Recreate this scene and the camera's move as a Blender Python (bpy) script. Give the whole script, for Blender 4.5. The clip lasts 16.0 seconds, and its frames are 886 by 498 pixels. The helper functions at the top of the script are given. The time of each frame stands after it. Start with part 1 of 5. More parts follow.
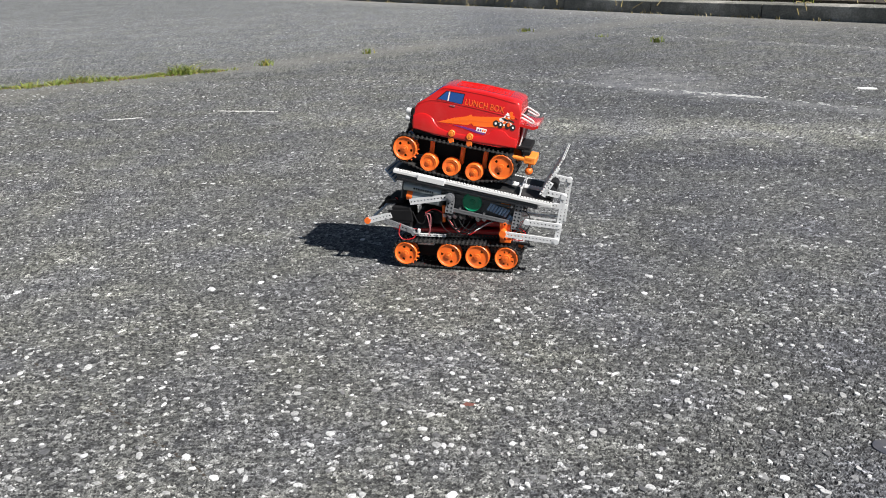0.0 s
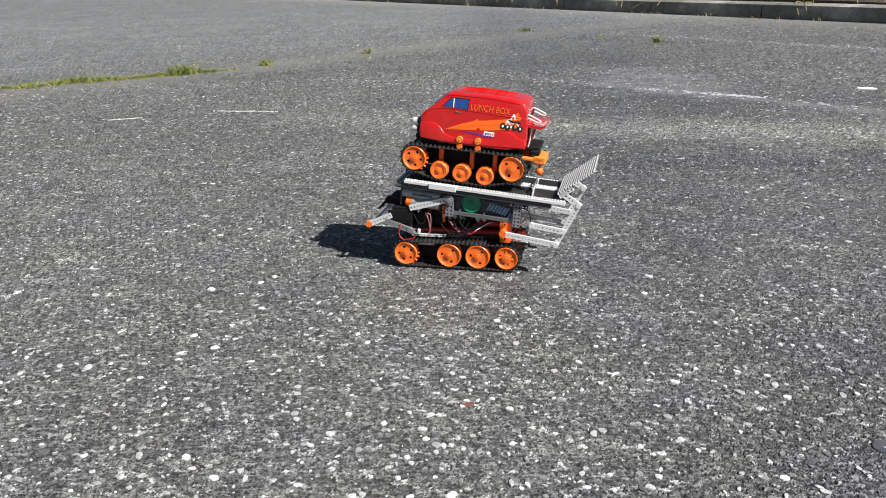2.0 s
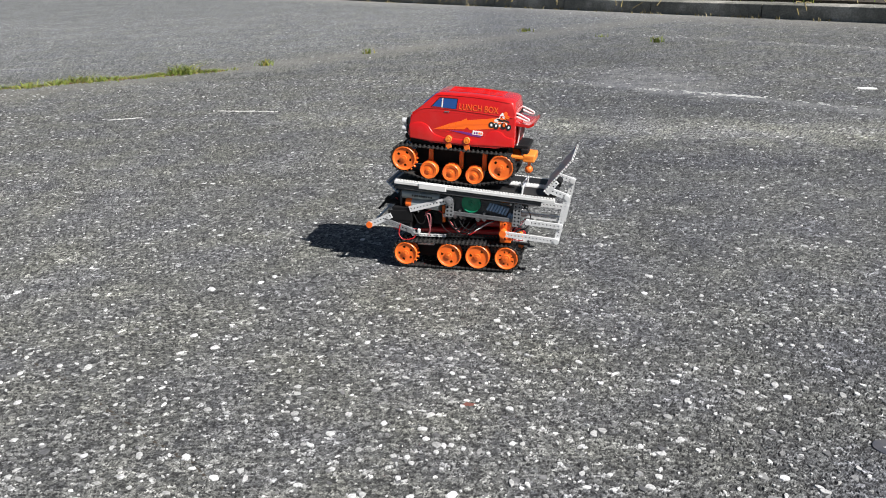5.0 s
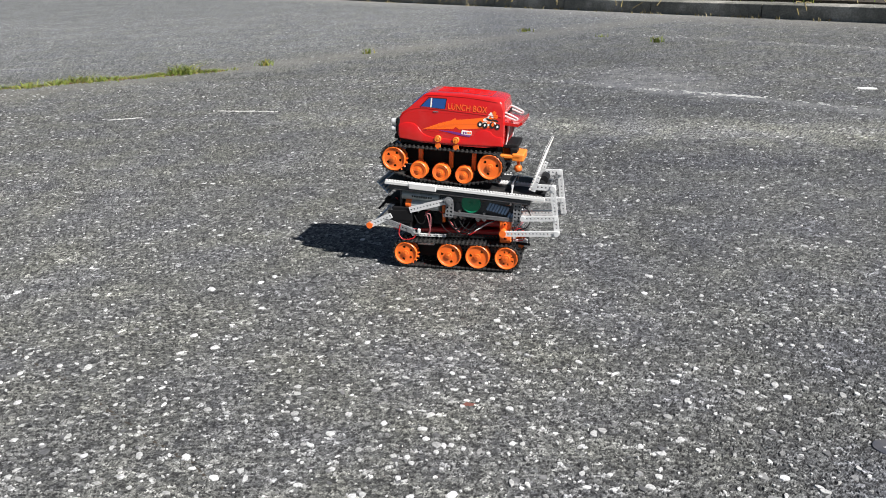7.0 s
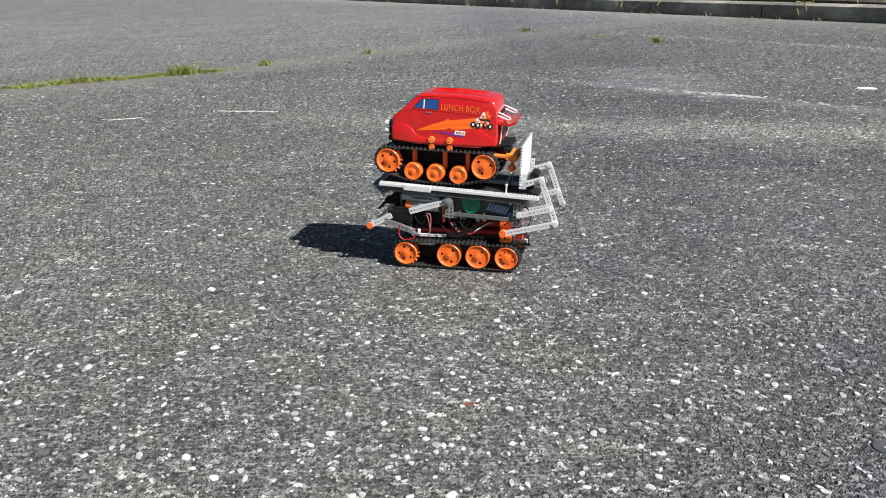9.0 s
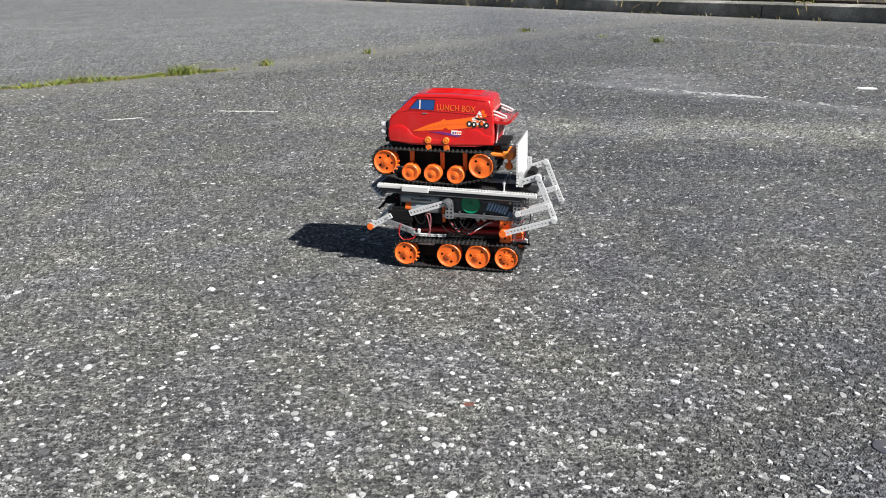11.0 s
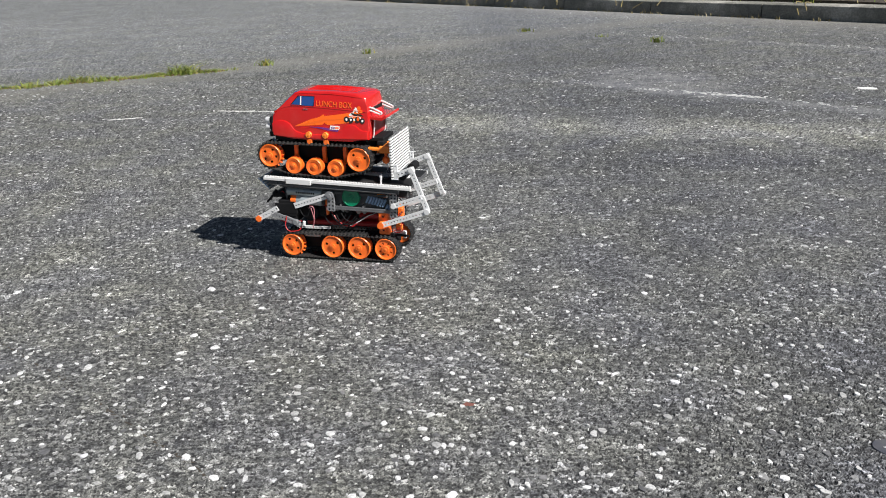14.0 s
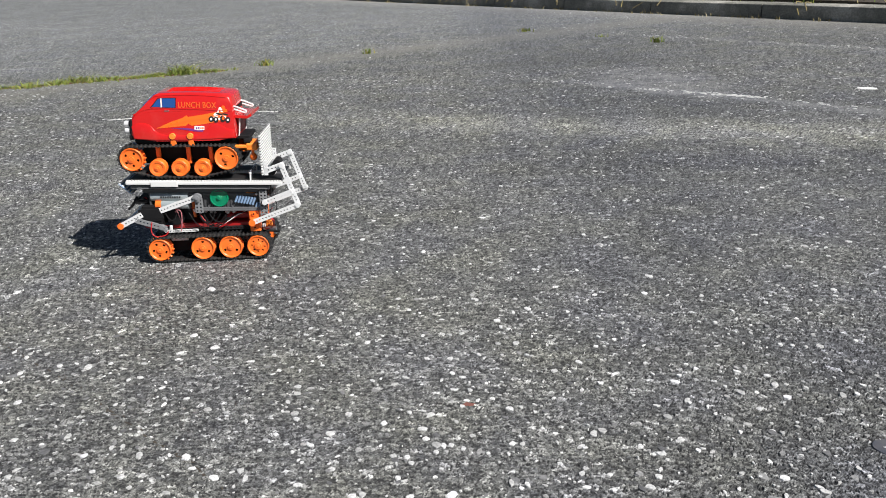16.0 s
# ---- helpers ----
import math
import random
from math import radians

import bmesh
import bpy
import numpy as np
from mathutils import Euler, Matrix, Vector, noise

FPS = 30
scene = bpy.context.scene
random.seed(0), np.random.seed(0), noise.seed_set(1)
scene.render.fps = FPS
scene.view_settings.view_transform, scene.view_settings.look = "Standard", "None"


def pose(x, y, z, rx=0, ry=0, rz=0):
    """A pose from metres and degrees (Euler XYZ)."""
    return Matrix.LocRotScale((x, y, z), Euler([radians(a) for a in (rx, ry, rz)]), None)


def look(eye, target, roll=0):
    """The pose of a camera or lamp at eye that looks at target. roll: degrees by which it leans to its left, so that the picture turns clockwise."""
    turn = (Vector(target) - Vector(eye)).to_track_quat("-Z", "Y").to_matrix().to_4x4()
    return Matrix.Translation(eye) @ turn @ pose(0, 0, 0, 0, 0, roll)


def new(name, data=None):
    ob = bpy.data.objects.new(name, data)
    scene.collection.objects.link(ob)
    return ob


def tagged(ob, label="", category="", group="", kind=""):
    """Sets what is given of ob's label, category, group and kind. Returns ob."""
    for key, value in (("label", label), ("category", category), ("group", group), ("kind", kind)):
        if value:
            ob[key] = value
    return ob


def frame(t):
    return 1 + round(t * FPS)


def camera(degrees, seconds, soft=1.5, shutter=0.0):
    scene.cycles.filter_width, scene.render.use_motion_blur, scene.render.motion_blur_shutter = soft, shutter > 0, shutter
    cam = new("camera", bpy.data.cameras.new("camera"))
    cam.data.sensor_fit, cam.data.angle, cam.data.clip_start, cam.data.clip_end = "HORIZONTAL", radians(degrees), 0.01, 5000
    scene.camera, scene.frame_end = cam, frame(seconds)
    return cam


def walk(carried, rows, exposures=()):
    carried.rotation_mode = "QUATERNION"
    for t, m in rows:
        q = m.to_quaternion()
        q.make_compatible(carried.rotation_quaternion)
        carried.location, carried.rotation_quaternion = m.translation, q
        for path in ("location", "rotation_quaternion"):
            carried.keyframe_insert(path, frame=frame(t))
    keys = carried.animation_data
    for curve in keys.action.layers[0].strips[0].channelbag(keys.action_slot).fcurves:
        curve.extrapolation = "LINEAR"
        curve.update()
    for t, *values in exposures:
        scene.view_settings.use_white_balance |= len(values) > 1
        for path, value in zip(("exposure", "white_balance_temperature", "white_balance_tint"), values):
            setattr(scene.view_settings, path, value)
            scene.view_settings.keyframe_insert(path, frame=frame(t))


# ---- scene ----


# ---- camera: stands still on the asphalt, looking slightly down ----
cam = camera(58, 16.0, 1.0)
EYE = pose(0, 0, 0.4236, 70.005, 0, 0) @ pose(0, 0, 0, 0, 0, -2.03)
walk(cam, [(0, EYE), (16.0, EYE)], exposures=[(0, 0.79), (12.5, 0.79), (14.5, 0.72), (16.0, 0.72)])

# ---- light: clear sky and a high sun over the right shoulder ----
SUN_TO = Vector((0.84, -0.63, 1.0)).normalized()
world = bpy.data.worlds.new("sky")
scene.world = world
world.use_nodes = True
wn = world.node_tree
sky = wn.nodes.new("ShaderNodeTexSky")
sky.sky_type, sky.sun_disc = "NISHITA", False
sky.sun_elevation = math.asin(SUN_TO.z)
sky.sun_rotation = math.atan2(SUN_TO.x, SUN_TO.y)
wn.links.new(sky.outputs[0], wn.nodes["Background"].inputs[0])
wn.nodes["Background"].inputs[1].default_value = 0.03
sun_data = bpy.data.lights.new("sun", "SUN")
sun_data.energy, sun_data.angle, sun_data.color = 4.6, radians(0.53), (1.0, 0.972, 0.94)
sun = new("sun", sun_data)
sun.matrix_world = look(SUN_TO * 30, (0, 0, 0))


# ---- materials ----
def shader(name):
    m = bpy.data.materials.new(name)
    m.use_nodes = True
    nt = m.node_tree
    return m, nt, nt.nodes["Principled BSDF"]


def add(nt, kind, **values):
    n = nt.nodes.new(kind)
    for k, v in values.items():
        n.inputs[k].default_value = v
    return n


def math_node(nt, op, a, b=None, clamp=False):
    n = nt.nodes.new("ShaderNodeMath")
    n.operation, n.use_clamp = op, clamp
    for i, v in enumerate((a, b)):
        if v is None:
            continue
        if isinstance(v, (int, float)):
            n.inputs[i].default_value = v
        else:
            nt.links.new(v, n.inputs[i])
    return n.outputs[0]


def mix_colour(nt, fac, a, b, blend="MIX"):
    n = nt.nodes.new("ShaderNodeMix")
    n.data_type, n.blend_type = "RGBA", blend
    for socket, v in ((n.inputs[0], fac), (n.inputs[6], a), (n.inputs[7], b)):
        if isinstance(v, (int, float)):
            socket.default_value = v
        elif isinstance(v, tuple):
            socket.default_value = (*v[:3], 1)
        else:
            nt.links.new(v, socket)
    return n.outputs[2]


def ramp(nt, fac, stops):
    n = nt.nodes.new("ShaderNodeValToRGB")
    el = n.color_ramp.elements
    while len(el) < len(stops):
        el.new(0.5)
    for e, (p, c) in zip(el, stops):
        e.position = p
        e.color = (*c, 1) if isinstance(c, tuple) else (c, c, c, 1)
    nt.links.new(fac, n.inputs[0])
    return n.outputs[0]


def coords(nt):
    return nt.nodes.new("ShaderNodeTexCoord").outputs["Object"]


def surface(name, colour, rough=0.45, metal=0.0, vary=0.12, grain=900, dirt=0.15, bump=0.15, coat=0.0, spec=0.5):
    """A moulded or painted surface with faint mottling, dust and fine relief."""
    m, nt, p = shader(name)
    co = coords(nt)
    fine = add(nt, "ShaderNodeTexNoise", Scale=grain, Detail=3.0)
    broad = add(nt, "ShaderNodeTexNoise", Scale=45.0, Detail=4.0)
    for n in (fine, broad):
        nt.links.new(co, n.inputs["Vector"])
    dark = tuple(c * (1 - vary) for c in colour)
    light = tuple(min(1, c * (1 + vary)) for c in colour)
    c1 = mix_colour(nt, fine.outputs[0], dark, light)
    dust = ramp(nt, broad.outputs[0], [(0.5, 0.0), (0.75, dirt)])
    c2 = mix_colour(nt, dust, c1, (0.32, 0.29, 0.25))
    nt.links.new(c2, p.inputs["Base Color"])
    r = ramp(nt, broad.outputs[0], [(0.3, max(0.03, rough - 0.06)), (0.75, min(1, rough + 0.12))])
    nt.links.new(r, p.inputs["Roughness"])
    p.inputs["Metallic"].default_value = metal
    p.inputs["Coat Weight"].default_value = coat
    p.inputs["Specular IOR Level"].default_value = spec
    b = add(nt, "ShaderNodeBump", Strength=bump, Distance=0.0003)
    nt.links.new(fine.outputs[0], b.inputs["Height"])
    nt.links.new(b.outputs[0], p.inputs["Normal"])
    return m


def asphalt_material():
    m, nt, p = shader("asphalt")
    co = coords(nt)
    def grain(scale, detail, rough):
        n = add(nt, "ShaderNodeTexNoise", Scale=scale, Detail=detail, Roughness=rough, Distortion=0.6)
        nt.links.new(co, n.inputs["Vector"])
        return n.outputs[0]
    matrix, flake, clump = grain(230.0, 6.0, 0.78), grain(620.0, 3.0, 0.7), grain(48.0, 5.0, 0.8)
    stones = nt.nodes.new("ShaderNodeAttribute")
    stones.attribute_name = "grain"
    split = nt.nodes.new("ShaderNodeSeparateColor")
    nt.links.new(stones.outputs["Color"], split.inputs[0])
    # each stone has its own grey; bitumen and grit lie between
    c = ramp(nt, split.outputs[0], [(0.0, (0.062, 0.063, 0.065)), (0.35, (0.093, 0.094, 0.089)), (0.6, (0.125, 0.126, 0.118)), (0.88, (0.18, 0.18, 0.17)), (0.96, (0.36, 0.36, 0.35))])
    fines = ramp(nt, split.outputs[2], [(0.0, (0.035, 0.035, 0.035)), (0.6, (0.085, 0.085, 0.08)), (0.9, (0.16, 0.16, 0.15)), (1.0, (0.34, 0.34, 0.33))])
    c = mix_colour(nt, ramp(nt, split.outputs[1], [(0.2, 0.75), (0.75, 0.2)]), c, fines)
    # bitumen in the gaps, coloured wider and darker to add shade between stones
    c = mix_colour(nt, ramp(nt, split.outputs[1], [(0.08, 0.92), (0.45, 0.0)]), c, (0.016, 0.016, 0.017))
    c = mix_colour(nt, 1.0, c, ramp(nt, matrix, [(0.40, 0.55), (0.5, 1.0), (0.6, 1.7)]), "MULTIPLY")
    c = mix_colour(nt, 1.0, c, ramp(nt, flake, [(0.36, 0.62), (0.5, 1.0), (0.64, 1.55)]), "MULTIPLY")
    c = mix_colour(nt, 1.0, c, ramp(nt, clump, [(0.36, 0.82), (0.5, 1.0), (0.62, 1.2)]), "MULTIPLY")
    c = mix_colour(nt, 1.0, c, ramp(nt, grain(105.0, 4.0, 0.75), [(0.38, 0.72), (0.5, 1.0), (0.61, 1.38)]), "MULTIPLY")
    # worn, dusty and darker areas
    broad = add(nt, "ShaderNodeTexNoise", Scale=2.2, Detail=6.0, Roughness=0.62)
    mid = add(nt, "ShaderNodeTexNoise", Scale=14.0, Detail=5.0, Roughness=0.6)
    for n in (broad, mid):
        nt.links.new(co, n.inputs["Vector"])
    tone = ramp(nt, broad.outputs[0], [(0.3, 1.0), (0.7, 1.36)])
    tone2 = ramp(nt, mid.outputs[0], [(0.3, 0.84), (0.7, 1.16)])
    c = mix_colour(nt, 1.0, c, tone, "MULTIPLY")
    c = mix_colour(nt, 1.0, c, tone2, "MULTIPLY")
    tint = add(nt, "ShaderNodeTexNoise", Scale=7.0, Detail=3.0)
    nt.links.new(co, tint.inputs["Vector"])
    c = mix_colour(nt, 1.0, c, ramp(nt, tint.outputs[0], [(0.35, (0.98, 0.99, 1.06)), (0.65, (1.03, 1.035, 0.975))]), "MULTIPLY")
    sep = nt.nodes.new("ShaderNodeSeparateXYZ")
    nt.links.new(co, sep.inputs[0])
    x, y = sep.outputs[0], sep.outputs[1]

    def along(nx, ny, d):
        return math_node(nt, "SUBTRACT", math_node(nt, "ADD", math_node(nt, "MULTIPLY", x, nx), math_node(nt, "MULTIPLY", y, ny)), d)

    def stripe(dist, width, noise_amount):
        w = math_node(nt, "ADD", dist, math_node(nt, "MULTIPLY", math_node(nt, "SUBTRACT", mid.outputs[0], 0.5), noise_amount))
        a = math_node(nt, "DIVIDE", math_node(nt, "ABSOLUTE", w), width)
        return math_node(nt, "SUBTRACT", 1.0, a, True)
    # pale dusty sweep across the lane, from the worn paint to the crack
    sweep = stripe(along(0.299, 0.954, 2.082), 0.17, 0.16)
    reach = math_node(nt, "MULTIPLY", math_node(nt, "ADD", x, 0.6), 1.2, True)
    sweep = math_node(nt, "MULTIPLY", math_node(nt, "MULTIPLY", sweep, reach), 0.95)
    c = mix_colour(nt, sweep, c, mix_colour(nt, 1.0, c, (1.9, 1.88, 1.74), "MULTIPLY"))
    sweep2 = math_node(nt, "MULTIPLY", stripe(along(-0.62, 0.784, 3.33), 0.28, 0.35), 0.5)
    c = mix_colour(nt, sweep2, c, (0.18, 0.173, 0.147))
    # darker, oil-stained bands on both sides of the sweep
    for off, w, k in ((0.45, 0.3, 0.5), (-0.37, 0.17, 0.4)):
        band = math_node(nt, "MULTIPLY", stripe(along(0.299, 0.954, 2.082 + off), w, 0.3), math_node(nt, "MULTIPLY", math_node(nt, "ADD", x, 0.1), 1.6, True))
        c = mix_colour(nt, math_node(nt, "MULTIPLY", band, k), c, mix_colour(nt, 1.0, c, (0.62, 0.63, 0.68), "MULTIPLY"))
    # haze of worn paint along the two old lines
    for nx, ny, d0, w, x0, k in ((0.72, 0.695, 2.32, 0.07, 0.2, 0.22), (0.783, 0.622, 3.61, 0.07, 0.9, 0.17)):
        haze = math_node(nt, "MULTIPLY", stripe(along(nx, ny, d0), w, 0.12), math_node(nt, "MULTIPLY", math_node(nt, "SUBTRACT", x, x0), 2.0, True))
        c = mix_colour(nt, math_node(nt, "MULTIPLY", haze, k), c, (0.42, 0.42, 0.42))
    # smudge of rubbed-off paint beside the nearer line
    across, ahead = math_node(nt, "MULTIPLY", along(1.0, 0.0, 0.741), 3.6), math_node(nt, "MULTIPLY", along(0.35, 0.94, 2.902), 2.4)
    smudge = math_node(nt, "SUBTRACT", 1.0, math_node(nt, "ADD", math_node(nt, "MULTIPLY", across, across), math_node(nt, "MULTIPLY", ahead, ahead)), True)
    smudge = math_node(nt, "MULTIPLY", smudge, ramp(nt, mid.outputs[0], [(0.4, 0.1), (0.62, 0.5)]))
    c = mix_colour(nt, smudge, c, (0.3, 0.3, 0.3))
    # dust and fines swept against the kerb
    d = math_node(nt, "ADD", along(KN.x, KN.y, KN.dot(KA)), math_node(nt, "MULTIPLY", math_node(nt, "SUBTRACT", mid.outputs[0], 0.5), 0.5))
    gutter = ramp(nt, math_node(nt, "ADD", math_node(nt, "MULTIPLY", d, 0.55), 1.0), [(0.68, 0.0), (0.88, 0.35), (0.97, 0.65)])
    c = mix_colour(nt, gutter, c, (0.22, 0.21, 0.185))
    # colour multiplied paler and bluer, grading in towards the far lane
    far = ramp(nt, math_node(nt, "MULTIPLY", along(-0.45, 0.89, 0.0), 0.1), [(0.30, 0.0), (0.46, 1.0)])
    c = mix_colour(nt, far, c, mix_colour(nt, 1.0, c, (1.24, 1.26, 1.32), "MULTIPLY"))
    # the right-hand lane's colour is multiplied darker and cooler, most near x = 0.4
    right_dark = ramp(nt, math_node(nt, "MULTIPLY", along(0.97, 0.0, 0.0), 0.4), [(0.0, 0.0), (0.15, 1.0), (0.5, 0.35)])
    c = mix_colour(nt, right_dark, c, mix_colour(nt, 1.0, c, (0.78, 0.79, 0.84), "MULTIPLY"))
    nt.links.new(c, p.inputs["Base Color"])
    p.inputs["Roughness"].default_value = 0.78
    p.inputs["Specular IOR Level"].default_value = 0.35
    hsum = math_node(nt, "ADD", matrix, math_node(nt, "MULTIPLY", flake, 0.35))
    b = add(nt, "ShaderNodeBump", Strength=0.6, Distance=0.0016)
    nt.links.new(hsum, b.inputs["Height"])
    nt.links.new(b.outputs[0], p.inputs["Normal"])
    return m


def stone_material(name, tones):
    m, nt, p = shader(name)
    geo = nt.nodes.new("ShaderNodeNewGeometry")
    info = nt.nodes.new("ShaderNodeObjectInfo")
    pick = math_node(nt, "FRACT", math_node(nt, "ADD", geo.outputs["Random Per Island"], info.outputs["Random"]))
    c = ramp(nt, pick, tones)
    n = add(nt, "ShaderNodeTexNoise", Scale=420.0, Detail=3.0)
    nt.links.new(coords(nt), n.inputs["Vector"])
    c = mix_colour(nt, 1.0, c, ramp(nt, n.outputs[0], [(0.3, 0.6), (0.65, 1.08)]), "MULTIPLY")
    nt.links.new(c, p.inputs["Base Color"])
    p.inputs["Roughness"].default_value = 0.6
    return m


def blade_material(name, a, b):
    m, nt, p = shader(name)
    geo = nt.nodes.new("ShaderNodeNewGeometry")
    c = ramp(nt, geo.outputs["Random Per Island"], [(0.0, a), (0.7, b), (1.0, (0.3, 0.24, 0.08))])
    nt.links.new(c, p.inputs["Base Color"])
    p.inputs["Roughness"].default_value = 0.55
    p.inputs["Subsurface Weight"].default_value = 0.0
    return m


def concrete_material():
    m, nt, p = shader("weathered_concrete")
    co = coords(nt)
    a = add(nt, "ShaderNodeTexNoise", Scale=3.0, Detail=8.0, Roughness=0.65)
    f = add(nt, "ShaderNodeTexNoise", Scale=90.0, Detail=4.0)
    for n in (a, f):
        nt.links.new(co, n.inputs["Vector"])
    c = ramp(nt, a.outputs[0], [(0.3, (0.09, 0.088, 0.076)), (0.5, (0.2, 0.195, 0.17)), (0.68, (0.42, 0.4, 0.36))])
    c = mix_colour(nt, 1.0, c, ramp(nt, f.outputs[0], [(0.3, 0.7), (0.7, 1.2)]), "MULTIPLY")
    nt.links.new(c, p.inputs["Base Color"])
    p.inputs["Roughness"].default_value = 0.9
    b = add(nt, "ShaderNodeBump", Strength=0.6, Distance=0.004)
    nt.links.new(f.outputs[0], b.inputs["Height"])
    nt.links.new(b.outputs[0], p.inputs["Normal"])
    return m


KA, KB = Vector((-0.817, 9.427, 0)), Vector((2.503, 4.569, 0))      # foot of the kerb
KD = (KB - KA).normalized()
KN = Vector((-KD.y, KD.x, 0))                                   # away from the road
if KN.y < 0:
    KN = -KN
M_ASPHALT = asphalt_material()
M_STONE = stone_material("pale_stone", [(0.0, (0.1, 0.1, 0.105)), (0.25, (0.24, 0.24, 0.24)), (0.5, (0.44, 0.44, 0.43)), (0.8, (0.6, 0.6, 0.6)), (0.97, (0.76, 0.76, 0.75))])
M_WHITESTONE = stone_material("white_stone", [(0.0, (0.56, 0.56, 0.55)), (0.6, (0.68, 0.68, 0.68)), (1.0, (0.74, 0.74, 0.78))])
M_CONCRETE = concrete_material()
M_GRASS = blade_material("green_grass", (0.08, 0.13, 0.018), (0.2, 0.24, 0.04))
M_DRYGRASS = blade_material("dry_grass", (0.1, 0.085, 0.035), (0.3, 0.24, 0.12))
M_SOIL = surface("dark_soil", (0.05, 0.04, 0.03), 0.95, vary=0.5, grain=120, bump=1.0)
M_JOINTSOIL = surface("reddish_soil", (0.13, 0.075, 0.04), 0.95, vary=0.4, grain=200, bump=1.0)
M_PAINTMARK = surface("worn_road_paint", (0.74, 0.74, 0.72), 0.7, vary=0.25, grain=300, dirt=0.4)
M_RUST = surface("brick_chip", (0.17, 0.065, 0.05), 0.8, vary=0.3)
M_SLATE = surface("smooth_slate", (0.055, 0.057, 0.07), 0.5, vary=0.2)
M_LEAF = surface("dead_leaf", (0.28, 0.09, 0.04), 0.7, vary=0.3)
M_RED = surface("red_body_paint", (0.55, 0.010, 0.009), 0.14, vary=0.05, dirt=0.05, bump=0.02, coat=0.6)
M_ORANGE = surface("orange_plastic", (0.93, 0.17, 0.022), 0.35, vary=0.06, dirt=0.06)
M_YELLOW = surface("yellow_orange_plastic", (0.93, 0.25, 0.03), 0.35, vary=0.06)
M_RUBBER = surface("black_rubber", (0.013, 0.013, 0.014), 0.62, vary=0.3, dirt=0.1, spec=0.3)
M_BLACK = surface("black_plastic", (0.007, 0.007, 0.008), 0.68, vary=0.2, dirt=0.01, spec=0.22)
M_GREY = surface("grey_plastic", (0.2, 0.205, 0.215), 0.45, vary=0.1, dirt=0.1)
M_DARKGREY = surface("dark_grey_plastic", (0.06, 0.062, 0.067), 0.45, vary=0.12, dirt=0.1)
M_MIDGREY = surface("mid_grey_plastic", (0.12, 0.122, 0.128), 0.45, vary=0.12, dirt=0.1)
M_LIGHT = surface("light_grey_plastic", (0.66, 0.665, 0.67), 0.4, vary=0.06, dirt=0.12)
M_WHITE = surface("white_plastic", (0.68, 0.68, 0.67), 0.4, vary=0.04, dirt=0.1)
M_GREEN = surface("green_plastic", (0.0, 0.2, 0.095), 0.35, vary=0.06)
M_CHROME = surface("chrome", (0.8, 0.8, 0.82), 0.12, 1.0, vary=0.03, dirt=0.03, bump=0.02)
M_LAMP = surface("silver_plating", (0.75, 0.75, 0.75), 0.22, 0.25, vary=0.04, dirt=0.05, bump=0.02)
M_STEEL = surface("dull_steel", (0.5, 0.5, 0.52), 0.35, 1.0, vary=0.1)
M_BLUE = surface("pale_blue_plastic", (0.2, 0.3, 0.45), 0.4, vary=0.1)
M_GLASSY = surface("blue_window_film", (0.015, 0.065, 0.24), 0.08, vary=0.1, dirt=0.02, bump=0.0, coat=0.5)
M_REDWIRE = surface("red_insulation", (0.5, 0.012, 0.015), 0.4)
M_DARKRED = surface("dark_red_plastic", (0.35, 0.01, 0.012), 0.4)
M_PINKWIRE = surface("pink_insulation", (0.4, 0.13, 0.15), 0.4)
M_DECAL_O = surface("orange_decal", (0.93, 0.14, 0.012), 0.3, vary=0.08, dirt=0.02, bump=0.0)
M_DECAL_Y = surface("gold_decal", (0.8, 0.12, 0.012), 0.35, vary=0.05, dirt=0.02, bump=0.0)
M_DECAL_W = surface("white_decal", (0.8, 0.79, 0.76), 0.35, vary=0.05, dirt=0.02, bump=0.0)
M_DECAL_K = surface("black_decal", (0.015, 0.015, 0.015), 0.35, vary=0.05, dirt=0.02, bump=0.0)
M_DECAL_P = surface("purple_decal", (0.16, 0.025, 0.18), 0.35, vary=0.05, dirt=0.02, bump=0.0)
M_BATTERY = surface("battery_sleeve", (0.34, 0.38, 0.39), 0.3, 0.3, vary=0.08)
M_CLEAR, _nt, _p = shader("clear_plastic")
_p.inputs["Base Color"].default_value = (0.85, 0.86, 0.95, 1)
_p.inputs["Transmission Weight"].default_value = 0.9
_p.inputs["Roughness"].default_value = 0.12


# ---- mesh helpers ----
MM = 0.001


def finish(bm, mat, name, smooth=True):
    me = bpy.data.meshes.new(name)
    bmesh.ops.recalc_face_normals(bm, faces=bm.faces)
    bm.to_mesh(me)
    bm.free()
    me.materials.append(mat)
    if smooth:
        for f in me.polygons:
            f.use_smooth = True
        me.set_sharp_from_angle(angle=radians(35))
    return me


def part(name, bm, mat, parent, label="", smooth=True):
    ob = new(name, finish(bm, mat, name, smooth))
    ob.parent = parent
    return tagged(ob, label)


def share(name, ob, parent, m=None):
    """Another object on the same mesh."""
    o = new(name, ob.data)
    o.parent = parent
    if m is not None:
        o.matrix_basis = m
    return o


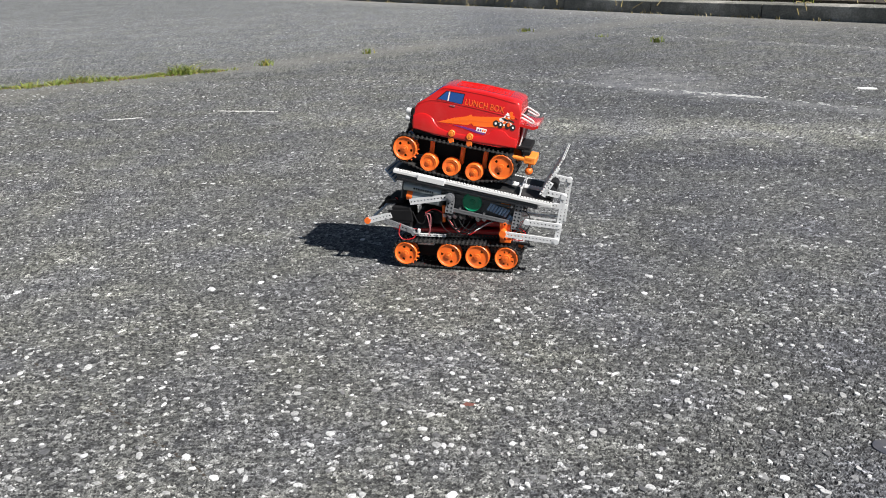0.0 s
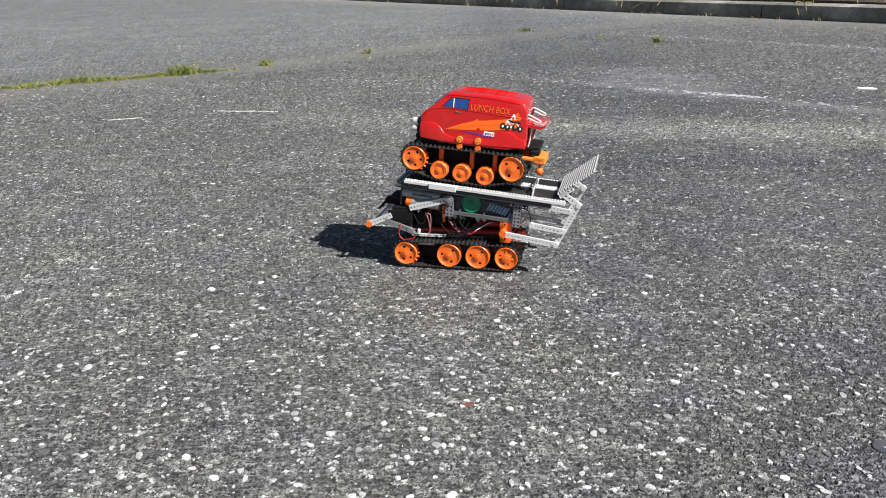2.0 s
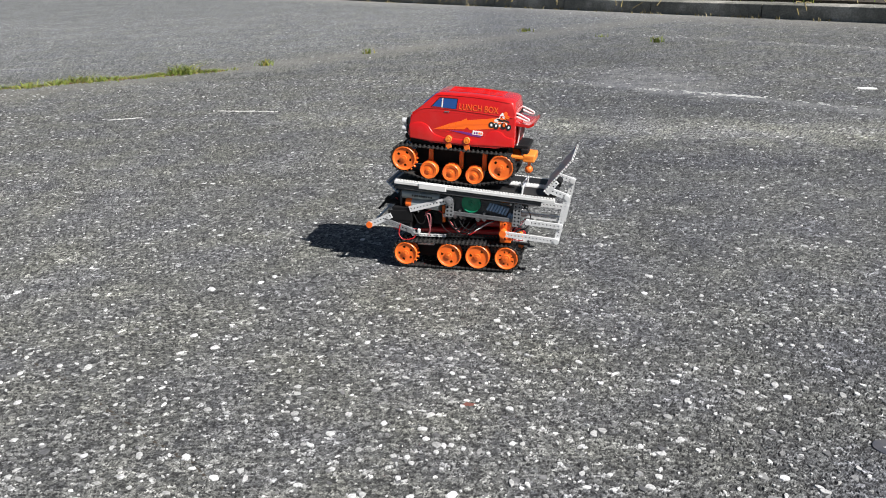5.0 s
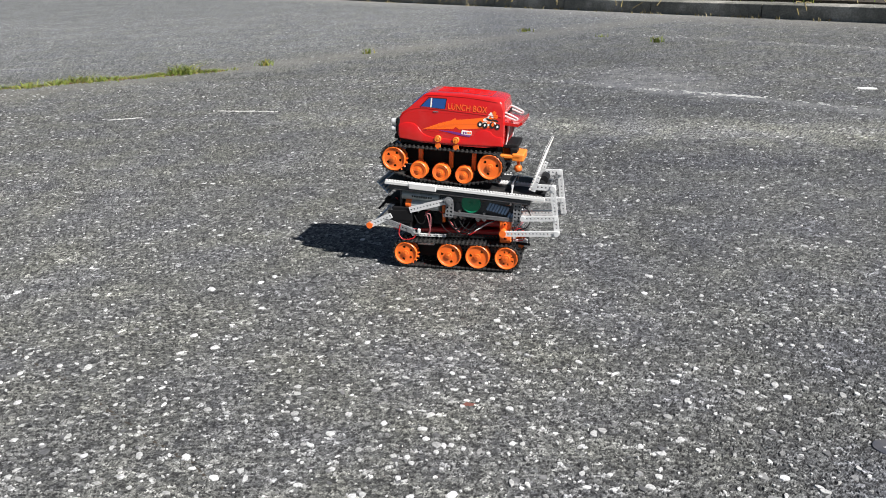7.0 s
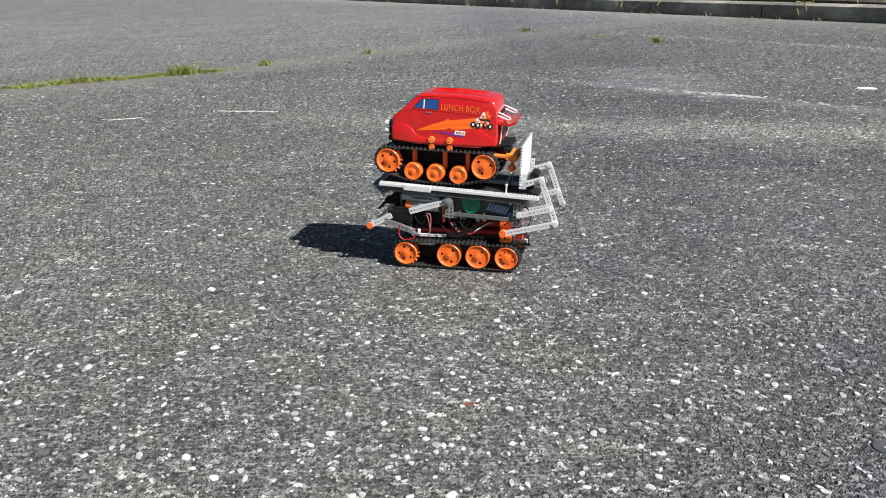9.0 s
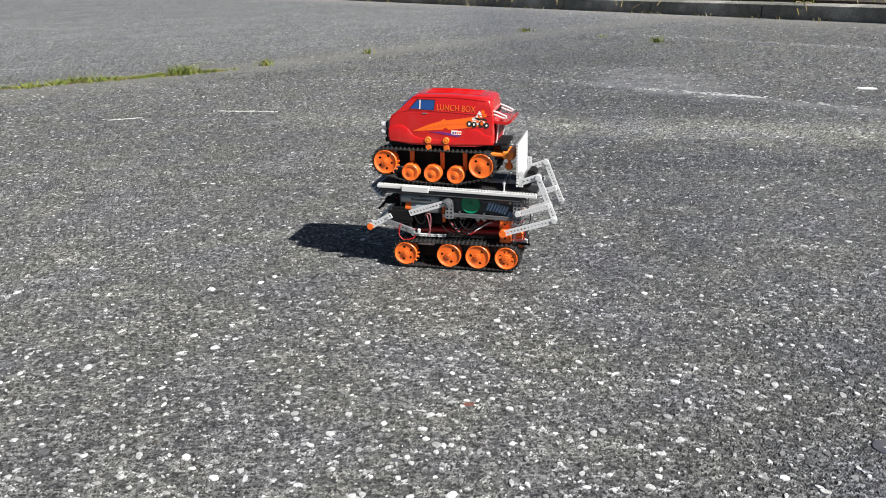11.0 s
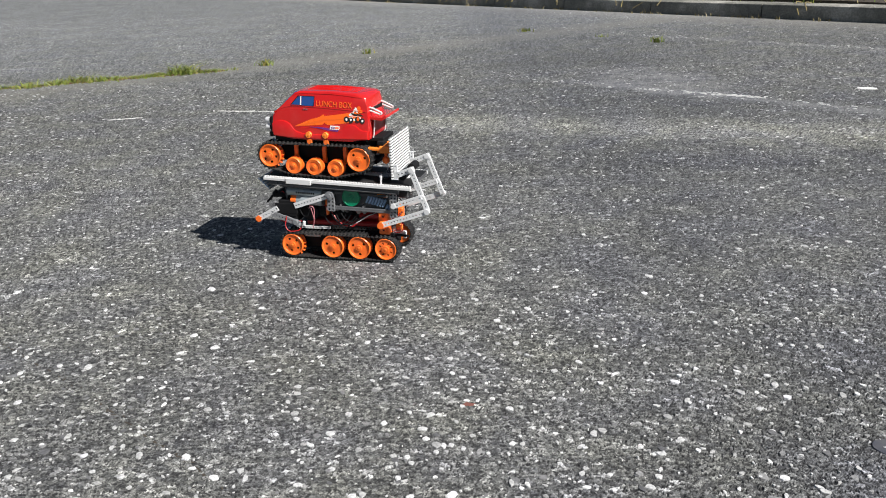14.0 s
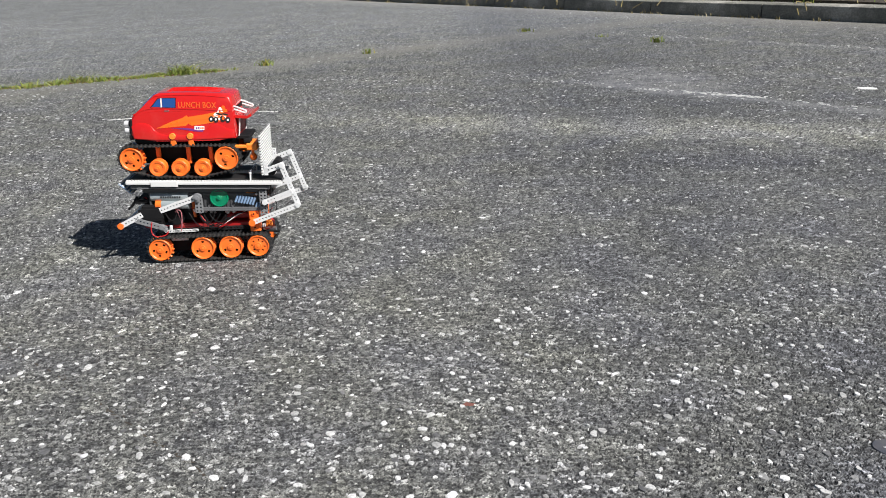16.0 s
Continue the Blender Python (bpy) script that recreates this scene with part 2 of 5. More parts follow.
def box(bm, x0, x1, y0, y1, z0, z1, bevel=0.0006, m=None):
    r = bmesh.ops.create_cube(bm, size=1.0)
    vs = r["verts"]
    t = Matrix.Translation(((x0 + x1) / 2, (y0 + y1) / 2, (z0 + z1) / 2)) @ Matrix.Diagonal((x1 - x0, y1 - y0, z1 - z0, 1))
    bmesh.ops.transform(bm, matrix=(m @ t) if m else t, verts=vs)
    if bevel:
        es = list({e for v in vs for e in v.link_edges})
        bmesh.ops.bevel(bm, geom=es, offset=bevel, segments=1, affect="EDGES", profile=0.5)
    return bm


def rod(bm, a, b, r, seg=14, r2=None):
    a, b = Vector(a), Vector(b)
    d = b - a
    m = Matrix.Translation((a + b) / 2) @ d.to_track_quat("Z", "Y").to_matrix().to_4x4()
    bmesh.ops.create_cone(bm, cap_ends=True, segments=seg, radius1=r, radius2=r if r2 is None else r2, depth=d.length, matrix=m)
    return bm


def lathe(bm, profile, seg=36, centre=(0, 0, 0), skip=None):
    """Turns (radius, y) pairs about the y axis; skip(i, j) leaves out a face."""
    rings = []
    for r, y in profile:
        if r < 1e-6:
            rings.append([bm.verts.new((centre[0], centre[1] + y, centre[2]))])
        else:
            rings.append([bm.verts.new((centre[0] + r * math.cos(2 * math.pi * k / seg), centre[1] + y, centre[2] + r * math.sin(2 * math.pi * k / seg))) for k in range(seg)])
    for i in range(len(rings) - 1):
        a, b = rings[i], rings[i + 1]
        for k in range(seg):
            if skip and skip(i, k):
                continue
            k2 = (k + 1) % seg
            if len(a) == 1 and len(b) == 1:
                continue
            if len(a) == 1:
                bm.faces.new((a[0], b[k], b[k2]))
            elif len(b) == 1:
                bm.faces.new((a[k], a[k2], b[0]))
            else:
                bm.faces.new((a[k], a[k2], b[k2], b[k]))
    return bm


def perforated(bm, nx, nz, pitch, y0, y1, m=None, hole=0.3, wide=1.0):
    """A strip or plate of square cells, each with a round hole through it, standing in x and z."""
    at = m or Matrix.Identity(4)
    for i in range(nx):
        for k in range(nz):
            cx, cz = (i + 0.5) * pitch, (k + 0.5 - nz / 2) * pitch
            ring = {}
            for s, y in (("a", y0), ("b", y1)):
                outer, inner = [], []
                for q in range(8):
                    ang = math.pi / 4 * q
                    c, sn = math.cos(ang), math.sin(ang)
                    g = max(abs(c), abs(sn))
                    outer.append(bm.verts.new(at @ Vector((cx + c / g * pitch / 2, y, (cz + sn / g * pitch / 2) * wide))))
                    inner.append(bm.verts.new(at @ Vector((cx + c * pitch * hole, y, cz * wide + sn * pitch * hole))))
                ring[s] = (outer, inner)
            for q in range(8):
                q2 = (q + 1) % 8
                for s in "ab":
                    o, n = ring[s]
                    bm.faces.new((o[q], o[q2], n[q2], n[q]))
                bm.faces.new((ring["a"][1][q], ring["a"][1][q2], ring["b"][1][q2], ring["b"][1][q]))
                if (nx, nz) == (1, 1) or not ((q in (0, 7) and i < nx - 1) or (q in (3, 4) and i > 0) or (q in (1, 2) and k < nz - 1) or (q in (5, 6) and k > 0)):
                    bm.faces.new((ring["a"][0][q], ring["a"][0][q2], ring["b"][0][q2], ring["b"][0][q]))
    bmesh.ops.remove_doubles(bm, verts=bm.verts, dist=1e-6)
    return bm


def tube(bm, pts, r, seg=6):
    """A wire swept through points, rounded by Catmull-Rom."""
    p = [Vector(q) for q in pts]
    p = [p[0] * 2 - p[1]] + p + [p[-1] * 2 - p[-2]]
    line = []
    for i in range(1, len(p) - 2):
        for s in range(6):
            t = s / 6
            line.append(0.5 * ((2 * p[i]) + (p[i + 1] - p[i - 1]) * t + (2 * p[i - 1] - 5 * p[i] + 4 * p[i + 1] - p[i + 2]) * t * t + (3 * p[i] - p[i - 1] - 3 * p[i + 1] + p[i + 2]) * t ** 3))
    line.append(p[-2])
    rings = []
    for i, q in enumerate(line):
        d = (line[min(i + 1, len(line) - 1)] - line[max(i - 1, 0)]).normalized()
        n = d.orthogonal().normalized() if i == 0 else (n - d * n.dot(d)).normalized()
        c = d.cross(n)
        rings.append([bm.verts.new(q + r * (n * math.cos(2 * math.pi * k / seg) + c * math.sin(2 * math.pi * k / seg))) for k in range(seg)])
    for a, b in zip(rings, rings[1:]):
        for k in range(seg):
            bm.faces.new((a[k], a[(k + 1) % seg], b[(k + 1) % seg], b[k]))
    for r_ in (rings[0], rings[-1]):
        bm.faces.new(r_)
    return bm


def slab(bm, outline, y0, y1):
    """An outline in x and z given a thickness along y (y may be a function of z)."""
    f0 = y0 if callable(y0) else (lambda z: y0)
    f1 = y1 if callable(y1) else (lambda z: y1)
    a = [bm.verts.new((x, f0(z), z)) for x, z in outline]
    b = [bm.verts.new((x, f1(z), z)) for x, z in outline]
    bm.faces.new(a)
    bm.faces.new(b[::-1])
    n = len(a)
    for i in range(n):
        bm.faces.new((a[i], b[i], b[(i + 1) % n], a[(i + 1) % n]))
    return bm


# ---- timing ----
def at_time(table, t):
    """Values of a table (t, a, b, ...) at t, eased between its rows."""
    ts = [r[0] for r in table]
    if t <= ts[0]:
        return table[0][1:]
    if t >= ts[-1]:
        return table[-1][1:]
    i = sum(1 for q in ts if q <= t) - 1
    a, b = table[i], table[i + 1]
    before, after = table[max(i - 1, 0)], table[min(i + 2, len(table) - 1)]
    h = b[0] - a[0]
    u = (t - a[0]) / h
    out = []
    for k in range(1, len(a)):
        def slope(p, q, r):
            l_, r_ = (q[k] - p[k]) / max(q[0] - p[0], 1e-6), (r[k] - q[k]) / max(r[0] - q[0], 1e-6)
            return 0.0 if l_ * r_ <= 0 else 2 * l_ * r_ / (l_ + r_)
        m0, m1 = slope(before, a, b), slope(a, b, after)
        out.append((2 * u**3 - 3 * u**2 + 1) * a[k] + (u**3 - 2 * u**2 + u) * h * m0 + (3 * u**2 - 2 * u**3) * b[k] + (u**3 - u**2) * h * m1)
    return out


TIMES = [i * 0.2 for i in range(60)] + [12 + i * 0.1 for i in range(41)]
# the carrier on the asphalt: x, y in metres, heading in degrees
DRIVE = [(0, 0.0285, 1.119, -14.5), (12.25, 0.0285, 1.119, -14.5), (12.5, 0.0104, 1.1251, -14.4), (13, -0.0503, 1.1423, -14.6), (13.5, -0.1157, 1.1645, -14.8), (14, -0.1453, 1.1749, -14.4),
         (14.5, -0.1779, 1.1894, -0.2), (15, -0.2155, 1.1900, 1.4), (15.5, -0.2865, 1.1895, 2.2), (16, -0.3564, 1.1925, 1.7)]
# the deck on the carrier: x, z in millimetres, tilt in degrees
DECK = [(0, 0.2, 165.5, -9.8), (0.5, 4.9, 165.2, -10.0), (1.0, 13.2, 160.2, -9.3), (1.2, 11.8, 158.6, -6.3), (1.5, 10.8, 157.8, -5.0), (2, 13.6, 157.5, -5.2), (3.5, 13.4, 157.5, -5.2), (4, 7.8, 157.7, -4.9),
        (6.5, -12.7, 157.9, -3.6), (7, -15.9, 157.7, -3.6), (7.5, -19.0, 157.1, -3.1), (8, -23.2, 156.5, -2.6), (9, -24.6, 156.4, -2.6), (11.5, -28.8, 155.8, -0.9), (12.3, -28.8, 155.8, -0.9), (13, -28.5, 156.0, -1.1),
        (14, -27.0, 157.8, -1.4), (15, -26.5, 158.5, -1.4), (16, -25.5, 161.0, -1.5)]
# the ramp flap: its angle over the ground, in degrees
FLAP = [(0, 59), (0.5, 55), (1.0, 44), (1.5, 38), (2, 35), (3.5, 35), (4, 41), (6.5, 64), (7, 69), (7.5, 75), (8, 81), (8.5, 85), (9, 87), (11.5, 90), (14, 91), (16, 89)]
HOOK = [(0, 195), (1.5, 203), (3.5, 204), (6.5, 206), (9, 207), (12, 210), (13, 209), (14.5, 208), (16, 206)]
PIVOT, ARM, POST = Vector((70, 59.5)), 75.0, 63.5


def turned(v, deg):
    c, s = math.cos(radians(deg)), math.sin(radians(deg))
    return Vector((v[0] * c - v[1] * s, v[0] * s + v[1] * c))


def carrier_pose(t):
    x, y, h = at_time(DRIVE, t)
    return pose(x, y, 0, 0, 0, h)


def deck_pose(t):
    x, z, a = at_time(DECK, t)
    return pose(x * MM, 0, z * MM, 0, -a, 0)


def flap_state(t):
    x, z, a = at_time(DECK, t)
    (f,) = at_time(FLAP, t)
    root = Vector((x, z)) + turned((134 - (f - 35) * 0.28, -27.5), a)
    return root, f, root + turned((15, -28.5), f)


def linkage(t):
    """The lower knuckle of the rear arms: where both arm lengths meet."""
    _, _, top = flap_state(t)
    d = top - PIVOT
    n = min(d.length, ARM + POST - 0.5)
    a = (ARM * ARM - POST * POST + n * n) / (2 * n)
    h = math.sqrt(max(ARM * ARM - a * a, 0))
    u = d.normalized()
    return PIVOT + u * a + Vector((u.y, -u.x)) * h, top


def planar(p, deg):
    return pose(p.x * MM, 0, p.y * MM, 0, -deg, 0)


# ---- ground ----
def cellular(x, y, pitch, seed):
    """Stones on a jittered grid: distance to the nearest and to the second, the nearest's offset and three random numbers of its own."""
    gx, gy = np.floor(x / pitch).astype(np.int64), np.floor(y / pitch).astype(np.int64)

    def chance(i, j, k):
        v = (i * 374761393 + j * 668265263 + (k + seed * 13) * 974634777) & 0x7FFFFFFF
        v = ((v ^ (v >> 13)) * 1274126177) & 0x7FFFFFFF
        return ((v ^ (v >> 16)) & 0xFFFF) / 65535.0
    f1, f2 = np.full(x.shape, 9.0), np.full(x.shape, 9.0)
    ox, oy = np.zeros(x.shape), np.zeros(x.shape)
    ci, cj = gx.copy(), gy.copy()
    for di in (-1, 0, 1):
        for dj in (-1, 0, 1):
            i, j = gx + di, gy + dj
            dx = x / pitch - (i + 0.1 + 0.8 * chance(i, j, 0))
            dy = y / pitch - (j + 0.1 + 0.8 * chance(i, j, 1))
            d = np.sqrt(dx * dx + dy * dy) * (0.8 + 0.4 * chance(i, j, 2))
            near = d < f1
            f2 = np.where(near, f1, np.minimum(f2, d))
            f1 = np.where(near, d, f1)
            ox, oy = np.where(near, dx, ox), np.where(near, dy, oy)
            ci, cj = np.where(near, i, ci), np.where(near, j, cj)
    return f1, f2, ox, oy, chance(ci, cj, 3), chance(ci, cj, 4), chance(ci, cj, 5)


def build_ground():
    """One sheet to the horizon; where the lane is near, each stone of the asphalt stands out of the binder."""
    ys = [0.40]
    while ys[-1] < 30:
        ys.append(ys[-1] + (ys[-1] ** 2 + 0.18) / 599 * 1.25)
    ys = np.array(ys)
    n, m = 1000, len(ys)
    y = np.repeat(ys[:, None], n, 1)
    x = np.linspace(-1, 1, n)[None, :] * (0.12 + 0.57 * y)
    wob = 0.0012 * np.sin(x * 900 + 3 * np.sin(y * 700)), 0.0012 * np.sin(y * 800 + 3 * np.sin(x * 600))
    a1, a2, ax, ay, ra, rb, rc = cellular((x + 0.35 * y) / 1.45 + wob[0], y + wob[1], 0.0060, 1)
    b1, b2, bx, by, qa, qb, qc = cellular((x + 0.35 * y) / 1.4, y, 0.0026, 2)
    edge_a, edge_b = np.clip((a2 - a1) / 0.42, 0, 1), np.clip((b2 - b1) / 0.4, 0, 1)
    edge_a = edge_a * edge_a * (3 - 2 * edge_a)
    # rougher where the surface has ravelled, worn smooth elsewhere
    worn = 0.5 + 0.25 * np.sin(x * 5.1 + 1.3 * np.sin(y * 4.3)) + 0.25 * np.sin(y * 6.7 + 2.0 * np.sin(x * 3.9) + 1.0)
    rough = 0.5 + 0.3 * worn + 0.3 * np.clip((x + 0.1) / 0.5, 0, 1)
    z = 0.0017 * edge_a * (0.3 + 0.7 * ra) + 0.0026 * (ax * (rb - 0.5) + ay * (rc - 0.5)) + 0.0008 * edge_b * qa - 0.0017
    z = np.minimum(z, 0.0005)
    z *= rough * np.clip(1.0 - 0.5 * (y - 0.6), 0.3, 1)
    rim = np.minimum(np.minimum(np.arange(m)[:, None], m - 1 - np.arange(m)[:, None]), np.minimum(np.arange(n)[None, :], n - 1 - np.arange(n)[None, :]))
    inner = np.clip(rim / 12.0, 0, 1)
    z *= inner
    # far off the stones blend into an even grey
    tell = inner * np.clip(1 - (y - 1.8) * 0.17, 0.22, 1)
    joint = edge_a * (0.4 + 0.6 * edge_b)
    even = (0.5, float(joint.mean()), 0.5, 1.0)
    grain = np.stack([even[0] + (ra - 0.5) * tell, even[1] + (joint - even[1]) * tell, even[2] + (qb - 0.5) * tell, np.ones_like(x)], -1)
    co = np.concatenate([np.stack([x, y, z], -1).reshape(-1, 3), np.array([(-400, -400, 0), (400, -400, 0), (400, 400, 0), (-400, 400, 0)], float)])
    at = np.arange(m * n).reshape(m, n)
    quads = np.stack([at[:-1, :-1], at[:-1, 1:], at[1:, 1:], at[1:, :-1]], -1).reshape(-1, 4)
    c0, c1, c2, c3 = at[0, 0], at[0, -1], at[-1, -1], at[-1, 0]
    o = m * n
    quads = np.concatenate([quads, np.array([(o, o + 1, c1, c0), (o + 1, o + 2, c2, c1), (o + 2, o + 3, c3, c2), (o + 3, o, c0, c3)])]).astype(np.int32)
    me = bpy.data.meshes.new("ground")
    me.vertices.add(len(co))
    me.vertices.foreach_set("co", co.astype(np.float32).ravel())
    me.loops.add(quads.size)
    me.loops.foreach_set("vertex_index", quads.ravel())
    me.polygons.add(len(quads))
    me.polygons.foreach_set("loop_start", np.arange(0, quads.size, 4, dtype=np.int32))
    me.update(calc_edges=True)
    me.shade_flat()
    col = me.attributes.new("grain", "FLOAT_COLOR", "POINT")
    col.data.foreach_set("color", np.concatenate([grain.reshape(-1, 4), np.array([even] * 4)]).astype(np.float32).ravel())
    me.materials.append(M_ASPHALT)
    ob = new("ground", me)
    return tagged(ob, "weathered grey asphalt with pale stone chips set in it", "asphalt", kind="structure")


def chip(rng, r, flat=0.38, round_=0.9):
    """A flat, uneven stone chip: rim in the surface, top slightly proud."""
    n = rng.randint(6, 9)
    a0, sq, rot = rng.random() * 6.3, rng.uniform(flat, round_), rng.random() * 3.14
    pts = []
    for k in range(n):
        a = a0 + 6.2832 * (k + rng.uniform(-0.3, 0.3)) / n
        q = r * rng.uniform(0.75, 1.1)
        x, y = q * math.cos(a), q * math.sin(a) * sq
        pts.append((x * math.cos(rot) - y * math.sin(rot), x * math.sin(rot) + y * math.cos(rot)))
    h = rng.uniform(0.0003, 0.0007)
    vs = [(x, y, -0.0022) for x, y in pts] + [(x * 0.9, y * 0.9, h * 0.75) for x, y in pts] + [(0, 0, h)]
    fs = []
    for k in range(n):
        k2 = (k + 1) % n
        fs += [(k, k2, n + k2, n + k), (n + k, n + k2, 2 * n)]
    return vs, fs


def build_stones(ground):
    rng = random.Random(5)
    vs, fs = [], []

    def lay(count, y0, y1, small, big):
        for _ in range(count):
            y = y0 + (y1 - y0) * math.sqrt(rng.random()) if y1 > 1 else rng.uniform(y0, y1)
            x = rng.uniform(-1, 1) * (0.2 + 0.62 * y)
            r = small + (big - small) * rng.random() ** 2.6
            v, f = chip(rng, r)
            b = len(vs)
            vs.extend((x + a, y + c, d) for a, c, d in v)
            fs.extend(tuple(b + i for i in q) for q in f)
    lay(10800, 0.80, 3.2, 0.0014, 0.0068)
    lay(1900, 0.50, 0.98, 0.0013, 0.0052)
    lay(3200, 0.48, 1.8, 0.0010, 0.0028)
    lay(9500, 3.0, 7.5, 0.003, 0.009)
    me = bpy.data.meshes.new("stone_chips")
    me.from_pydata(vs, [], fs)
    me.materials.append(M_STONE)
    ob = new("stone_chips", me)
    ob.parent = ground
    tagged(ob, "white and pale grey stone chips worn flush in the asphalt", kind="stuff")
    meshes = []
    for i in range(14):
        v, f = chip(rng, 0.0045)
        me = bpy.data.meshes.new("stone")
        me.from_pydata(v, [], f)
        me.materials.append(M_STONE)
        meshes.append(me)
    # the large white ones: x and y in metres, half-width in millimetres
    large = [(-0.603, 1.047, 8.0), (-0.492, 0.843, 5.3), (-0.481, 0.804, 5.1), (-0.408, 0.813, 7.7), (-0.339, 0.784, 5.0), (-0.325, 1.034, 8.7), (-0.243, 0.629, 7.3), (-0.341, 0.637, 4.2),
            (-0.177, 0.636, 3.1), (-0.093, 0.851, 5.3), (-0.039, 0.692, 4.5), (-0.018, 0.687, 6.1), (-0.026, 0.662, 6.0), (-0.039, 0.616, 4.6), (-0.114, 0.659, 5.4), (-0.084, 0.563, 5.2),
            (0.105, 0.930, 6.5), (0.063, 0.899, 6.3), (0.284, 1.025, 7.0), (0.263, 0.967, 6.7), (0.145, 0.784, 5.6), (0.267, 0.760, 4.9), (0.237, 0.735, 6.5), (0.339, 0.696, 5.1),
            (0.213, 0.629, 5.2), (0.173, 0.620, 4.6), (0.065, 0.570, 4.3), (0.178, 0.575, 4.4), (0.283, 0.567, 5.7), (0.000, 0.560, 7.1), (0.061, 0.693, 5.1), (0.137, 0.580, 3.4)]
    for x, y, r in large:
        v, f = chip(rng, r * MM, 0.55, 0.85)
        me = bpy.data.meshes.new("stone")
        me.from_pydata(v, [], f)
        me.materials.append(M_WHITESTONE)
        o = new("stone", me)
        o.parent = ground
        o.matrix_basis = pose(x, y, 0.0001)
    for i in range(260):
        s = 0.35 + 1.0 * rng.random() ** 2.2
        y = rng.uniform(0.50, 0.74)
        o = new("stone", rng.choice(meshes))
        o.parent = ground
        o.matrix_basis = pose(rng.uniform(-1, 1) * (0.1 + 0.56 * y), y, 0, 0, 0, rng.uniform(0, 360)) @ Matrix.Diagonal((s, s, 1, 1))


def irregular(rng, rx, ry, n=12, jag=0.3):
    return [(rx * math.cos(6.2832 * k / n) * rng.uniform(1 - jag, 1), ry * math.sin(6.2832 * k / n) * rng.uniform(1 - jag, 1)) for k in range(n)]


def flat_piece(bm, x, y, outline, h, turn=0):
    c, s = math.cos(turn), math.sin(turn)
    top = [bm.verts.new((x + a * c - b * s, y + a * s + b * c, h)) for a, b in outline]
    low = [bm.verts.new((x + 1.06 * (a * c - b * s), y + 1.06 * (a * s + b * c), -0.001)) for a, b in outline]
    bm.faces.new(top)
    for i in range(len(top)):
        j = (i + 1) % len(top)
        bm.faces.new((top[i], top[j], low[j], low[i]))


def build_marks():
    rng = random.Random(8)
    # worn remains of painted lines
    for (x0, y0, x1, y1, n, w) in ((0.66, 2.637, 0.88, 2.46, 26, 0.012), (0.86, 2.475, 0.972, 2.388, 60, 0.008), (0.972, 2.388, 1.192, 2.111, 14, 0.014), (0.31, 3.022, 0.66, 2.637, 14, 0.02),
                                   (0.973, 4.579, 1.892, 3.424, 40, 0.025), (-0.988, 2.398, -0.898, 2.417, 10, 0.003), (-0.685, 2.489, -0.492, 2.442, 14, 0.003)):
        bm = bmesh.new()
        if w < 0.004:
            # one long scratch of pale grit
            for i in range(60):
                t = i / 59
                if rng.random() < 0.6:
                    flat_piece(bm, x0 + (x1 - x0) * t, y0 + (y1 - y0) * t + rng.gauss(0, 0.0012), irregular(rng, 0.004, rng.uniform(0.001, 0.0024), 7), 0.0012)
            n = 6
        for _ in range(n):
            t = rng.random()
            flat_piece(bm, x0 + (x1 - x0) * t + rng.gauss(0, w), y0 + (y1 - y0) * t + rng.gauss(0, w), irregular(rng, rng.uniform(0.003, 0.012), rng.uniform(0.0012, 0.004), 7), 0.0012, math.atan2(y1 - y0, x1 - x0) + rng.gauss(0, 0.2))
        tagged(new("worn_line", finish(bm, M_PAINTMARK, "worn_line", False)), "flaked remains of a white line painted on asphalt", "road marking", kind="stuff")
    bm = bmesh.new()
    flat_piece(bm, 1.330, 2.482, irregular(rng, 0.034, 0.02, 14), 0.0015, -0.5)
    tagged(new("paint_patch", finish(bm, M_PAINTMARK, "paint_patch", False)), "small patch of white paint on the asphalt", "road marking")
    bm = bmesh.new()
    flat_piece(bm, 0.3905, 0.606, irregular(rng, 0.0125, 0.013, 16, 0.12), 0.0003)
    tagged(new("slate_stone", finish(bm, M_SLATE, "slate_stone")), "smooth dark bluish stone set flush in the asphalt", "stone")
    bm = bmesh.new()
    flat_piece(bm, 0.020, 0.704, irregular(rng, 0.0075, 0.004, 9, 0.5), 0.0004)
    tagged(new("brick_chip", finish(bm, M_RUST, "brick_chip", False)), "small reddish brick chip set in the asphalt", "stone")


def build_crack():
    """A hairline crack that runs through the near asphalt."""
    rng = random.Random(12)
    line = [(-0.545, 0.887), (-0.479, 0.832), (-0.421, 0.786), (-0.35, 0.719), (-0.284, 0.659), (-0.227, 0.61), (-0.193, 0.576)]
    bm = bmesh.new()
    for (x0, y0), (x1, y1) in zip(line, line[1:]):
        n = int(math.dist((x0, y0), (x1, y1)) / 0.006)
        for i in range(n):
            if rng.random() < 0.45:
                continue
            t = i / n
            flat_piece(bm, x0 + (x1 - x0) * t + rng.gauss(0, 0.0016), y0 + (y1 - y0) * t + rng.gauss(0, 0.0016), irregular(rng, rng.uniform(0.002, 0.005), rng.uniform(0.0007, 0.0016), 7), -0.0002, math.atan2(y1 - y0, x1 - x0) + rng.gauss(0, 0.5))
    tagged(new("asphalt_crack", finish(bm, M_SOIL, "asphalt_crack", False)), "thin dark crack running through the asphalt", "crack", kind="stuff")


